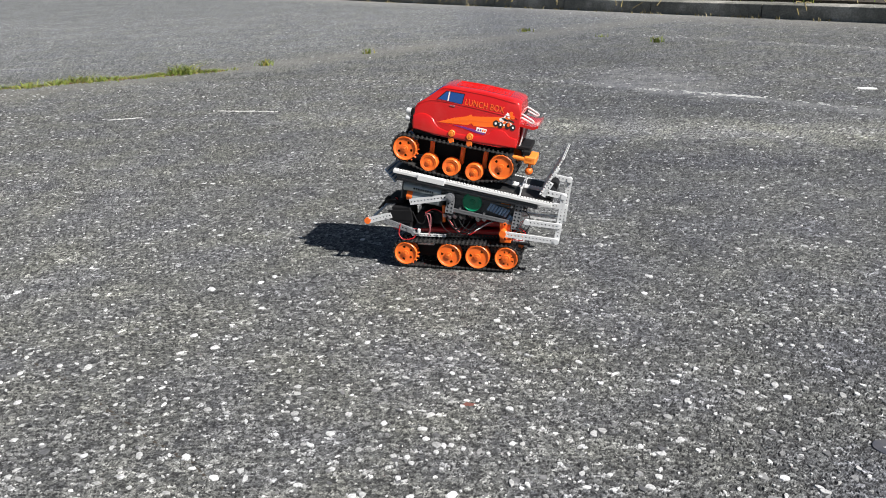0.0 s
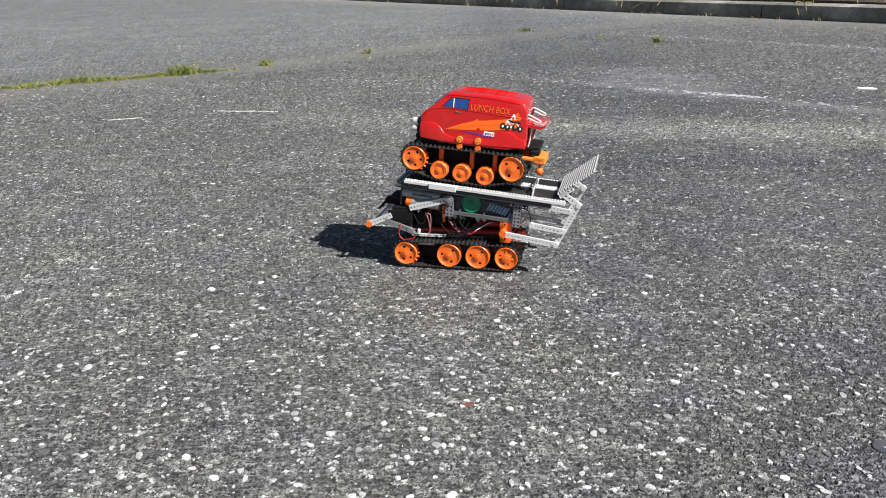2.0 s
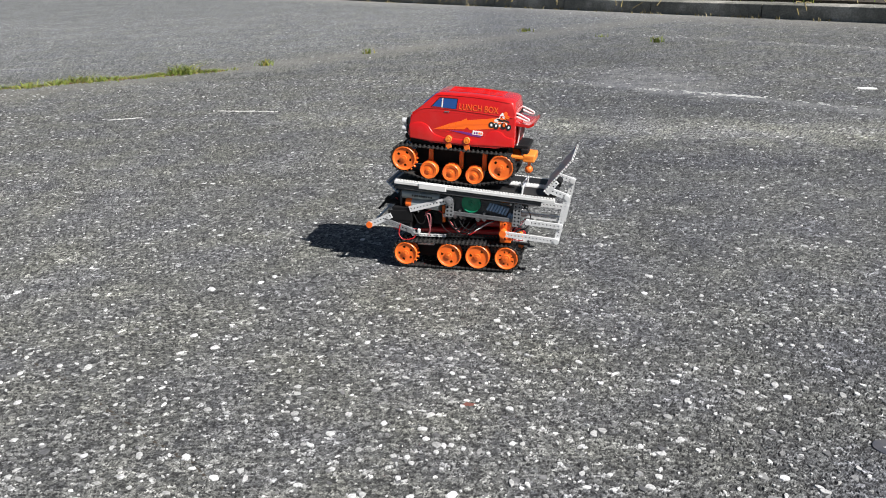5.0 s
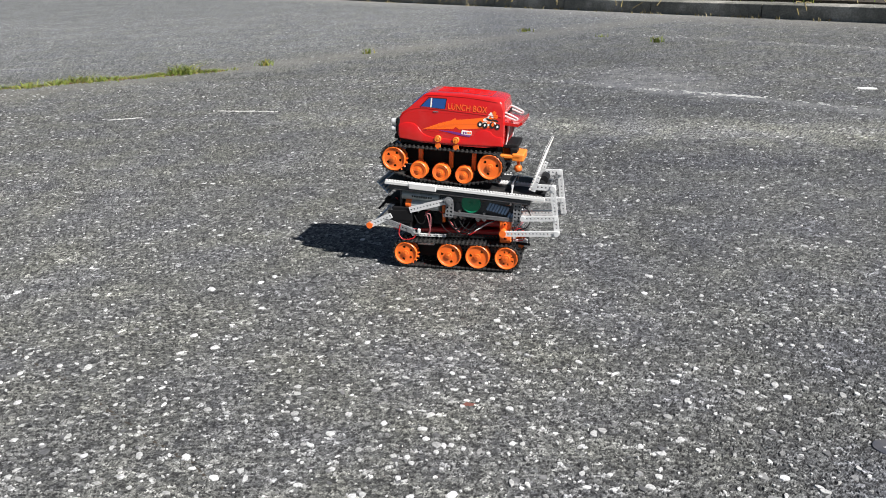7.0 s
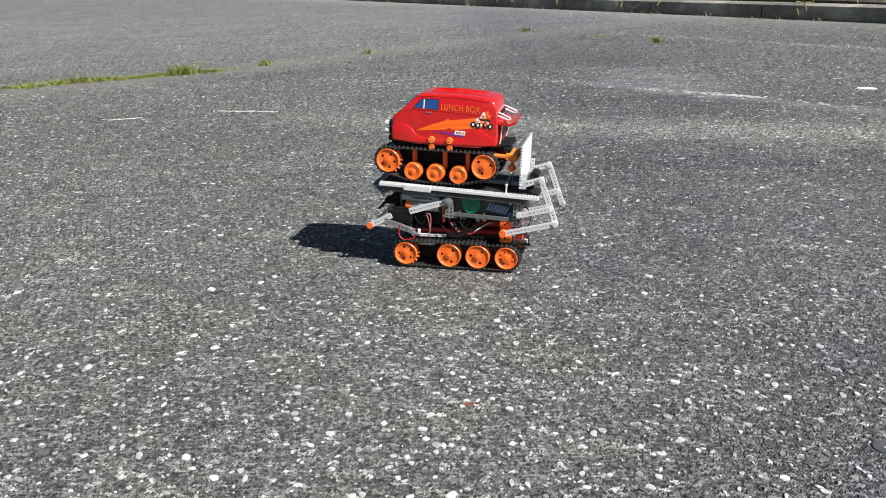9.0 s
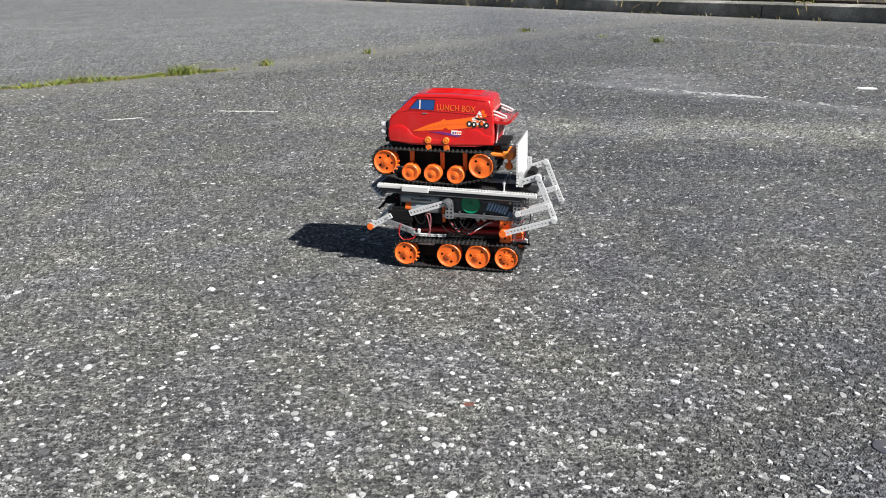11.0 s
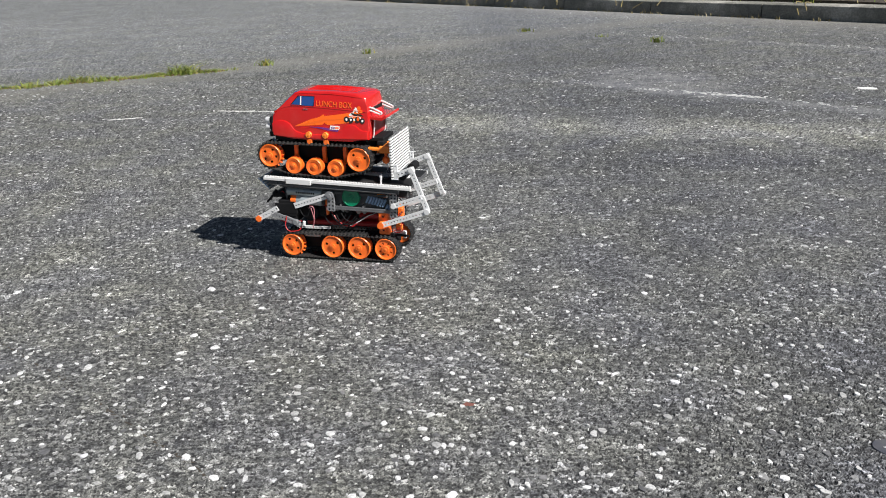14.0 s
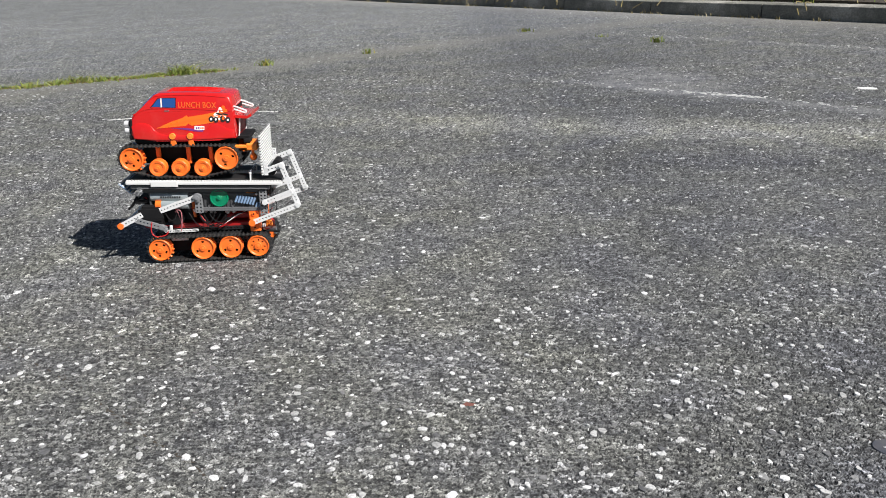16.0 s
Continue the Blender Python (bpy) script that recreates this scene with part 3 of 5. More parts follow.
def blades(bm, rng, x, y, z, n, spread, height, lean=0.6, width=0.0022):
    for _ in range(n):
        a, d = rng.random() * 6.283, abs(rng.gauss(0, spread))
        px, py = x + d * math.cos(a), y + d * math.sin(a)
        h = height * rng.uniform(0.4, 1.1)
        la = rng.random() * 6.283
        l_ = h * lean * rng.random()
        w = width * rng.uniform(0.6, 1.2)
        wa = rng.random() * 3.1416
        wx, wy = w * math.cos(wa), w * math.sin(wa)
        lx, ly = l_ * math.cos(la), l_ * math.sin(la)
        p = [bm.verts.new((px - wx, py - wy, z - 0.002)), bm.verts.new((px + wx, py + wy, z - 0.002)), bm.verts.new((px + wx * 0.7 + lx * 0.4, py + wy * 0.7 + ly * 0.4, z + h * 0.6)),
             bm.verts.new((px - wx * 0.7 + lx * 0.4, py - wy * 0.7 + ly * 0.4, z + h * 0.6)), bm.verts.new((px + lx * 1.3, py + ly * 1.3, z + h))]
        bm.faces.new((p[0], p[1], p[2], p[3]))
        bm.faces.new((p[3], p[2], p[4]))


def build_grass():
    rng = random.Random(21)
    # a grown-over joint between two sheets of asphalt
    for (x0, y0, x1, y1, n, hi) in ((-1.709, 3.171, -1.570, 3.197, 22, 0.02), (-1.551, 3.237, -0.923, 3.494, 110, 0.026)):
        bm = bmesh.new()
        for i in range(n):
            t = i / (n - 1)
            grow = hi * (0.35 + 1.1 * abs(math.sin(t * 5.5 + 0.6)) ** 2 * rng.random() + (0.5 if 0.72 < t < 0.86 else 0))
            if rng.random() < 0.22:
                continue
            blades(bm, rng, x0 + (x1 - x0) * t, y0 + (y1 - y0) * t + rng.gauss(0, 0.012), 0, rng.randint(6, 30), 0.026, grow, 2.4, 0.0026)
        tagged(new("joint_grass", finish(bm, M_GRASS, "joint_grass", False)), "short green grass growing along a joint in the asphalt", "grass", kind="stuff")
    bm = bmesh.new()
    for i in range(60):
        t = i / 59
        flat_piece(bm, -1.72 + 0.80 * t + rng.gauss(0, 0.01), 3.165 + 0.33 * t + rng.gauss(0, 0.012), irregular(rng, 0.02, 0.012, 8), 0.002, rng.random())
    tagged(new("joint_soil", finish(bm, M_JOINTSOIL, "joint_soil", False)), "reddish-brown soil filling a joint in the asphalt", "soil", kind="stuff")
    for x, y, n, s, h in ((-0.762, 3.642, 70, 0.02, 0.03), (-0.334, 3.98, 45, 0.02, 0.028), (-0.872, 3.53, 20, 0.02, 0.012), (0.526, 4.872, 45, 0.026, 0.025), (1.086, 4.028, 50, 0.024, 0.032), (0.885, 4.374, 14, 0.014, 0.016)):
        bm = bmesh.new()
        blades(bm, rng, x, y, 0, n, s, h, 1.2, 0.003)
        tagged(new("grass_tuft", finish(bm, M_GRASS, "grass_tuft", False)), "small green grass tuft sprouting from the asphalt", "grass", "tufts in the asphalt", "stuff")


def build_kerb():
    """Kerb stones laid end to end, with soil and dry growth behind them."""
    a = KA - KD * 12
    length, n = 0.9, 26
    ang = math.degrees(math.atan2(KD.y, KD.x))
    rng = random.Random(3)
    bm = bmesh.new()
    prof = [(0.0, -0.05), (0.0, 0.066), (0.006, 0.08), (0.02, 0.088), (0.13, 0.089), (0.14, 0.08), (0.14, -0.05)]
    L = length - 0.008
    v0 = [bm.verts.new((0, d, z)) for d, z in prof]
    v1 = [bm.verts.new((L, d, z)) for d, z in prof]
    bm.faces.new(v0)
    bm.faces.new(v1[::-1])
    for i in range(len(prof)):
        j = (i + 1) % len(prof)
        bm.faces.new((v0[i], v0[j], v1[j], v1[i]))
    me = finish(bm, M_CONCRETE, "kerb_stone")
    for i in range(n):
        p = a + KD * (i * length)
        o = new("kerb_stone", me)
        o.matrix_basis = pose(p.x, p.y, rng.uniform(-0.003, 0.003), 0, rng.uniform(-0.15, 0.15), ang + rng.uniform(-0.1, 0.1))
        tagged(o, "old dark weathered concrete kerb stone at the road edge", "kerb", "kerb stones", "structure")
    bm = bmesh.new()
    cols = [[bm.verts.new((*(a + KD * (i * 0.4) + KN * d)[:2], -0.05 if j == 0 else 0.06 + 0.02 * rng.random() + 0.03 * j)) for j, d in enumerate((0.141, 0.145, 0.4, 0.9, 1.8, 4.0))] for i in range(62)]
    for c0, c1 in zip(cols, cols[1:]):
        for j in range(5):
            bm.faces.new((c0[j], c0[j + 1], c1[j + 1], c1[j]))
    tagged(new("verge", finish(bm, M_SOIL, "verge")), "dark soil verge behind the kerb", "soil", kind="structure")
    bm, bg = bmesh.new(), bmesh.new()
    for i in range(330):
        p = KA + KD * rng.uniform(0.5, 6.5) + KN * rng.uniform(0.16, 0.7)
        blades(bm if rng.random() < 0.6 else bg, rng, p.x, p.y, 0.075, 16, 0.05, rng.uniform(0.05, 0.16), 1.3, 0.004)
    for i in range(26):
        p = KA + KD * rng.uniform(1.0, 5.6) + KN * 0.12
        tube(bm, [(p.x, p.y, 0.093), tuple(p - KN * 0.1 + Vector((0.02, 0, 0.098))), tuple(p - KN * 0.15 + KD * rng.uniform(-0.1, 0.1) + Vector((0, 0, rng.uniform(0.02, 0.07))))], 0.003, 4)
    for i in range(70):
        p = KA + KD * rng.uniform(0.2, 5.6) - KN * abs(rng.gauss(0.02, 0.03))
        blades(bm, rng, p.x, p.y, 0, 3, 0.02, 0.025, 1.6, 0.004)
    tagged(new("dry_verge_grass", finish(bm, M_DRYGRASS, "dry_verge_grass", False)), "straw-coloured dry grass over and along the kerb", "grass", kind="stuff")
    tagged(new("green_verge_grass", finish(bg, M_GRASS, "green_verge_grass", False)), "green weeds growing behind the kerb", "grass", kind="stuff")
    for k, dx in enumerate((0.0, 0.05)):
        bm = bmesh.new()
        p = Vector((0.779, 7.28, 0))
        pts = irregular(rng, 0.045, 0.03, 9, 0.4)
        vs = [bm.verts.new((x, 0.012 * math.sin(x * 90), 0.03 + z)) for x, z in pts]
        f = bm.faces.new(vs)
        r = bmesh.ops.extrude_face_region(bm, geom=[f])
        bmesh.ops.translate(bm, verts=[v for v in r["geom"] if isinstance(v, bmesh.types.BMVert)], vec=(0, 0.002, 0))
        o = new("dead_leaf", finish(bm, M_LEAF, "dead_leaf", False))
        o.matrix_basis = pose(p.x + dx, p.y - dx * 0.5, 0.0 if k == 0 else 0.004, -20 if k == 0 else -70, 0, ang + 30 * k)
        tagged(o, "curled reddish-brown dead leaf at the foot of the kerb", "leaf", "dead leaves")


# ---- running gear ----
def hull_path(circles, pitch):
    """The belt's line round wheels (x, z, r): points and headings at equal steps, and its length."""
    pts = sorted((x + r * math.cos(a * math.pi / 40), z + r * math.sin(a * math.pi / 40)) for x, z, r in circles for a in range(80))

    def half(seq):
        out = []
        for p in seq:
            while len(out) > 1 and (out[-1][0] - out[-2][0]) * (p[1] - out[-2][1]) - (out[-1][1] - out[-2][1]) * (p[0] - out[-2][0]) <= 0:
                out.pop()
            out.append(p)
        return out[:-1]
    loop = half(pts) + half(pts[::-1])
    loop.append(loop[0])
    acc = [0.0]
    for a, b in zip(loop, loop[1:]):
        acc.append(acc[-1] + math.dist(a, b))
    n = round(acc[-1] / pitch)

    def place(s):
        s %= acc[-1]
        i = min(np.searchsorted(acc, s, side="right") - 1, len(loop) - 2)
        (x0, z0), (x1, z1) = loop[i], loop[i + 1]
        u = (s - acc[i]) / max(acc[i + 1] - acc[i], 1e-9)
        return x0 + (x1 - x0) * u, z0 + (z1 - z0) * u, math.degrees(math.atan2(z1 - z0, x1 - x0))
    return place, acc[-1], n


def belt_mesh(place, total, y0, y1, t):
    bm = bmesh.new()
    n = 90
    rows = []
    for i in range(n):
        x, z, a = place(total * i / n)
        nx, nz = math.sin(radians(a)) * t, -math.cos(radians(a)) * t
        rows.append([bm.verts.new(q) for q in ((x, y0, z), (x + nx, y0, z + nz), (x + nx, y1, z + nz), (x, y1, z))])
    for i in range(n):
        a, b = rows[i], rows[(i + 1) % n]
        for k in range(4):
            bm.faces.new((a[k], a[(k + 1) % 4], b[(k + 1) % 4], b[k]))
    return bm


def lug_mesh(width):
    """One tread block: a foot across the belt with a raised bar and a side tooth."""
    bm = bmesh.new()
    box(bm, -0.0021, 0.0021, -width / 2, width / 2, -0.0006, 0.0014, 0.0004)
    box(bm, -0.0011, 0.0011, -width / 2 + 0.001, width / 2 - 0.001, 0.0010, 0.0034, 0.0004)
    return bm


def wheel_mesh(r, depth, holes, hole_r, hub=0.0045, teeth=0, style="dish"):
    """A moulded wheel about y, its outer face at y = 0, body towards +y."""
    bm = bmesh.new()
    inner = r * 0.82
    seg = 36
    prof = [(0, -0.0006), (hub * 0.45, -0.0006), (hub * 0.5, -0.0002), (hub * 0.95, -0.0002), (hub, 0.0016), (r * 0.48, 0.0018), (r * 0.66, 0.0018), (inner, 0.0016),
            (r * 0.88, 0.0004), (r * 0.96, 0.0), (r, 0.0008), (r, depth * 0.3), (r * 0.9, depth * 0.34), (r * 0.9, depth * 0.66), (r, depth * 0.7), (r, depth), (0, depth)]
    if style == "road":
        prof = [(0, -0.0009), (hub * 0.4, -0.0009), (hub * 0.45, -0.0005), (hub * 0.9, -0.0005), (hub, 0.0011), (r * 0.62, 0.0014), (r * 0.66, 0.0005), (r * 0.8, 0.0004),
                (r * 0.9, 0.0), (r * 0.97, 0.0008), (r, 0.002), (r, depth * 0.35), (r * 0.86, depth * 0.38), (r * 0.86, depth * 0.62), (r, depth * 0.65), (r, depth), (0, depth)]
    gaps = set()
    for h in range(holes):
        c = round(seg * (h + 0.3) / holes)
        for k in range(hole_r):
            gaps.add((c + k) % seg)
    lathe(bm, prof, seg, skip=lambda i, k: i == 5 and k in gaps)
    for k in range(teeth):
        a = 360 * k / teeth
        box(bm, r - 0.001, r + 0.0028, depth * 0.38, depth * 0.62, -0.0009, 0.0009, 0.0003, Matrix.Rotation(radians(a), 4, "Y"))
    return bm


# ---- the carrier robot ----
def bar(parent, name, a, b, y, mat, width=0.008, thick=0.003, label="", pitch=0.005):
    """A perforated strip from a to b (x, z in mm) with rounded bosses at its ends."""
    a, b = Vector(a), Vector(b)
    d = b - a
    n = max(2, round(d.length * MM / pitch))
    ang = math.degrees(math.atan2(d.y, d.x))
    m = pose(a.x * MM, 0, a.y * MM, 0, -ang, 0)
    bm = bmesh.new()
    p = d.length * MM / n
    perforated(bm, n, 1, p, y, y + thick, m, 0.27, width / p)
    return part(name, bm, mat, parent, label)


def boss(bm, x, z, r, y0, y1):
    return rod(bm, (x * MM, y0, z * MM), (x * MM, y1, z * MM), r, 16)


def build_carrier():
    robot = tagged(new("carrier_robot"), "home-built tracked carrier robot with orange wheels and tilting grey deck", "robot")
    robot.rotation_mode = "QUATERNION"
    moving = {"wheels": [], "lugs": []}
    # tracks and wheels
    place, total, n = hull_path([(-0.074, 0.0215, 0.0178), (-0.008, 0.0215, 0.0178), (0.034, 0.0215, 0.0178), (0.074, 0.0215, 0.0178)], 0.0063)
    proto_lug = None
    for side in (-1, 1):
        yc = side * 0.0365
        part("track_belt", belt_mesh(place, total, yc - 0.0095, yc + 0.0095, 0.0012), M_RUBBER, robot, "black rubber track belt")
        kinds = ((-0.074, 0.0168, "drive"), (-0.0095, 0.0174, "plain"), (0.0325, 0.0174, "plain"), (0.074, 0.0164, "idler"))
        for x, r, kind in kinds:
            if kind == "drive":
                bm = wheel_mesh(r, 0.015, 5, 2, teeth=18)
            elif kind == "plain":
                bm = wheel_mesh(r, 0.015, 3, 2)
            else:
                bm = wheel_mesh(r, 0.015, 8, 1, hub=0.0055)
            w = part("wheel", bm, M_ORANGE, robot, "orange plastic sprocket wheel" if kind == "drive" else "orange plastic track wheel")
            bm = bmesh.new()
            rod(bm, (0, -0.0009, 0), (0, 0.004, 0), 0.001, 10)
            part("axle", bm, M_YELLOW, w)
            # black disc added behind the holes as the shade inside them
            bm = bmesh.new()
            rod(bm, (0, 0.0040, 0), (0, 0.0062, 0), r * 0.8, 24)
            part("hole_shade", bm, M_BLACK, w)
            base = pose(x, yc + (-0.0106 if side < 0 else 0.0106), 0.0215, 0, 0, 0 if side < 0 else 180)
            w.matrix_basis = base
            moving["wheels"].append((w, base, side, r))
        for i in range(n):
            if proto_lug is None:
                proto_lug = part("track_link", lug_mesh(0.021), M_RUBBER, robot)
                o = proto_lug
            else:
                o = share("track_link", proto_lug, robot)
            moving["lugs"].append((o, side, yc, total * i / n))
    moving["place"] = place
    # chassis
    bm = bmesh.new()
    box(bm, -0.08, 0.058, -0.0265, 0.0265, 0.012, 0.036)
    box(bm, -0.084, 0.082, -0.0265, 0.0265, 0.0385, 0.0425)
    box(bm, 0.058, 0.084, -0.0262, 0.004, 0.020, 0.030)
    part("chassis", bm, M_BLACK, robot, "black plastic chassis box between the tracks")
    bm = bmesh.new()
    perforated(bm, 17, 3, 0.005, -0.0275, -0.0268, pose(0, 0, 0.03))
    part("side_plate", bm, M_DARKGREY, robot)
    bm = bmesh.new()
    perforated(bm, 10, 1, 0.005, -0.034, -0.0305, pose(-0.066, 0, 0.0465), 0.22, 0.7)
    part("guard_strip", bm, M_WHITE, robot, "white perforated strip over the track")
    bm = bmesh.new()
    perforated(bm, 30, 1, 0.005, -0.0298, -0.027, pose(-0.07, 0, 0.047))
    part("guard_strip", bm, M_RUBBER, robot, "black perforated strip over the track")
    bm = bmesh.new()
    perforated(bm, 30, 1, 0.005, 0.027, 0.0305, pose(-0.07, 0, 0.047))
    part("guard_strip", bm, M_GREY, robot)
    # red tray with its packs
    bm = bmesh.new()
    box(bm, -0.056, 0.062, -0.026, 0.024, 0.0435, 0.0555, 0.002)
    part("tray", bm, M_DARKRED, robot, "red plastic tray")
    for x0, x1, z in ((0.026, 0.064, 0.064), (0.030, 0.064, 0.0755)):
        bm = bmesh.new()
        box(bm, x0, x1, -0.022, 0.01, z - 0.0055, z + 0.005, 0.003)
        part("battery_pack", bm, M_DARKRED, robot, "red shrink-wrapped battery pack")
    # servo, motors and loose electrics
    bm = bmesh.new()
    box(bm, -0.092, -0.064, -0.043, -0.006, 0.066, 0.091, 0.0012, None)
    box(bm, -0.098, -0.062, -0.0435, -0.0415, 0.070, 0.086, 0.0008)
    box(bm, -0.086, -0.066, -0.041, -0.01, 0.055, 0.067, 0.001)
    part("servo_box", bm, M_BLACK, robot, "black servo housing at the front")
    bm = bmesh.new()
    rod(bm, (-0.048, -0.030, 0.069), (-0.048, 0.02, 0.069), 0.0135, 24)
    rod(bm, (-0.029, -0.026, 0.072), (-0.029, 0.02, 0.072), 0.0105, 20)
    part("motor", bm, M_BLACK, robot, "black motor cylinders")
    bm = bmesh.new()
    box(bm, -0.062, 0.066, 0.006, 0.024, 0.05, 0.092, 0.001)
    part("rear_panel", bm, M_BLACK, robot, "black panel on the far side")
    for x, z, r in ((0.012, 0.071, 0.0085), (0.002, 0.067, 0.0075)):
        bm = bmesh.new()
        rod(bm, (x - 0.012, -0.014, z - 0.006), (x + 0.008, -0.024, z + 0.007), r, 20)
        part("motor_can", bm, M_BLACK, robot, "small dark motor can")
        bm = bmesh.new()
        rod(bm, (x + 0.0082, -0.0241, z + 0.0071), (x + 0.0115, -0.0257, z + 0.0093), r * 0.8, 16)
        part("motor_cap", bm, M_STEEL, robot)
    rng = random.Random(31)
    for x, z in ((0.010, 0.080), (0.018, 0.083), (-0.006, 0.084)):
        bm = bmesh.new()
        bmesh.ops.create_icosphere(bm, subdivisions=2, radius=0.0065)
        for v in bm.verts:
            v.co = Vector((v.co.x * 1.3, v.co.y * 0.6, v.co.z)) * rng.uniform(0.65, 1.15) + Vector((x, -0.026, z))
        part("foil", bm, M_CHROME, robot, "crumpled silver foil wrap", False)
    for x, z, s in ((-0.010, 0.0765, 1.3), (-0.001, 0.078, 1.1), (0.032, 0.0755, 1.3), (0.041, 0.0755, 1.1), (0.008, 0.0765, 0.9), (-0.016, 0.079, 1.0)):
        bm = bmesh.new()
        rod(bm, (x, -0.038, z), (x + 0.004, -0.030, z + 0.002), 0.003 * s, 10)
        part("screw", bm, M_STEEL, robot, "bright steel screw")
    wires = ((M_REDWIRE, ((-80, -44, 66), (-82, -47, 52), (-76, -48, 44), (-62, -46, 45), (-58, -40, 50))), (M_PINKWIRE, ((-44, -38, 82), (-40, -42, 78), (-37, -42, 62), (-40, -38, 52))),
             (M_REDWIRE, ((-44, -38, 82), (-30, -38, 88), (-14, -36, 78), (2, -38, 58), (20, -38, 52), (36, -34, 62), (58, -30, 70))), (M_BLACK, ((-62, -40, 84), (-54, -44, 70), (-46, -44, 68), (-38, -40, 84), (-22, -38, 80))),
             (M_BLACK, ((-14, -36, 84), (-6, -40, 64), (10, -40, 55), (26, -38, 66), (34, -30, 82))), (M_BLACK, ((-8, -34, 82), (4, -40, 60), (22, -40, 56), (40, -34, 68), (60, -28, 72))),
             (M_BLACK, ((-10, -36, 70), (0, -40, 58), (14, -40, 52), (30, -36, 64), (50, -30, 66))), (M_LIGHT, ((16, -38, 52), (32, -36, 60), (46, -32, 68), (60, -28, 73))),
             (M_REDWIRE, ((-92, -40, 58), (-82, -42, 56), (-70, -40, 58), (-56, -36, 56))), (M_REDWIRE, ((62, -30, 58), (78, -38, 62), (92, -34, 72), (100, -30, 76))), (M_PINKWIRE, ((84, -36, 62), (94, -36, 70), (99, -32, 78))),
             (M_BLACK, ((-96, -30, 96), (-86, -34, 104), (-80, -36, 92), (-74, -36, 100))), (M_BLACK, ((-110, -30, 86), (-100, -34, 97), (-88, -36, 99), (-80, -30, 88))), (M_REDWIRE, ((-98, -26, 92), (-90, -30, 101), (-82, -30, 92))))
    wires += ((M_BLACK, ((-20, -34, 86), (-10, -39, 72), (2, -41, 60), (12, -38, 70), (6, -34, 84))), (M_BLACK, ((0, -34, 86), (10, -40, 66), (24, -38, 60), (34, -34, 76))), (M_BLACK, ((-26, -36, 76), (-14, -40, 58), (4, -42, 54), (20, -38, 70), (22, -32, 84))),
              (M_REDWIRE, ((80, -30, 44), (92, -34, 50), (97, -32, 58), (90, -30, 62), (82, -30, 56))), (M_REDWIRE, ((84, -28, 42), (96, -32, 46), (99, -30, 56), (93, -28, 60))),
              (M_PINKWIRE, ((-43, -44, 80), (-38, -47, 84), (-34, -46, 80), (-35, -46, 62), (-38, -46, 50))))
    for mat, pts in wires:
        bm = bmesh.new()
        tube(bm, [tuple(c * MM for c in p) for p in pts], 0.0007)
        part("wire", bm, mat, robot, "thin insulated wire")
    # orange posts that carry the arms
    for side in (-1, 1):
        y0, y1 = sorted((side * 0.029, side * 0.0405))
        bm = bmesh.new()
        top = 0.077 if side < 0 else 0.063
        box(bm, 0.064, 0.080, y0, y1, 0.0425, top, 0.0012)
        for z in (0.050, top - 0.006):
            rod(bm, (0.072, side * 0.0395, z), (0.072, side * 0.0425, z), 0.0028, 12)
        part("arm_post", bm, M_ORANGE, robot, "orange bracket that carries the arm")
        bm = bmesh.new()
        rod(bm, (0.070, side * 0.040, 0.0595), (0.070, side * 0.0500, 0.0595), 0.0052, 18)
        part("pivot", bm, M_ORANGE, robot)
        bm = bmesh.new()
        for z in (0.050, top - 0.006):
            rod(bm, (0.072, side * 0.0421, z), (0.072, side * 0.0428, z), 0.0014, 8)
        part("screw", bm, M_BLACK, robot)
    bm = bmesh.new()
    box(bm, -0.0195, -0.0155, -0.036, -0.031, 0.068, 0.093, 0.0008)
    part("stay", bm, M_ORANGE, robot, "thin orange upright")
    bm = bmesh.new()
    box(bm, 0.080, 0.101, -0.027, -0.021, 0.040, 0.0445, 0.001)
    box(bm, 0.0965, 0.101, -0.027, -0.021, 0.033, 0.0405, 0.001)
    box(bm, 0.080, 0.0845, -0.027, -0.021, 0.044, 0.0500, 0.001)
    part("rear_bracket", bm, M_WHITE, robot, "white bracket behind the chassis")
    bm = bmesh.new()
    box(bm, 0.0855, 0.0950, -0.026, -0.020, 0.0450, 0.0545, 0.0014)
    part("rear_lug", bm, M_YELLOW, robot, "pale orange lug behind the chassis")
    bm = bmesh.new()
    rod(bm, (0.086, -0.03, 0.040), (0.106, -0.03, 0.0385), 0.002, 8)
    part("tail_rod", bm, M_BLACK, robot)
    # fixed front bracket
    bar(robot, "front_bracket", (-104, 70), (-60, 54), -0.0445, M_GREY, label="grey perforated bracket in front of the servo")
    bm = bmesh.new()
    boss(bm, -66, 57, 0.0036, -0.047, -0.040)
    boss(bm, -61, 53, 0.0025, -0.048, -0.040)
    part("knob", bm, M_GREY, robot, "grey plastic knob")
    bm = bmesh.new()
    box(bm, -0.0585, -0.054, -0.045, -0.042, 0.044, 0.052, 0.001, pose(-0.004, 0, 0, 0, 8, 0))
    part("clip", bm, M_WHITE, robot)
    bm = bmesh.new()
    rod(bm, (-0.116, -0.03, 0.083), (-0.102, -0.03, 0.098), 0.0016, 8)
    rod(bm, (-0.104, -0.03, 0.096), (-0.099, -0.03, 0.101), 0.0032, 10)
    box(bm, -0.104, -0.078, -0.034, 0.02, 0.092, 0.098, 0.001, None)
    part("plug", bm, M_BLACK, robot, "black plug on a short lead")
    bm = bmesh.new()
    box(bm, -0.06, -0.034, -0.03, -0.0275, 0.030, 0.040, 0.0006)
    part("gear_tab", bm, M_LIGHT, robot)
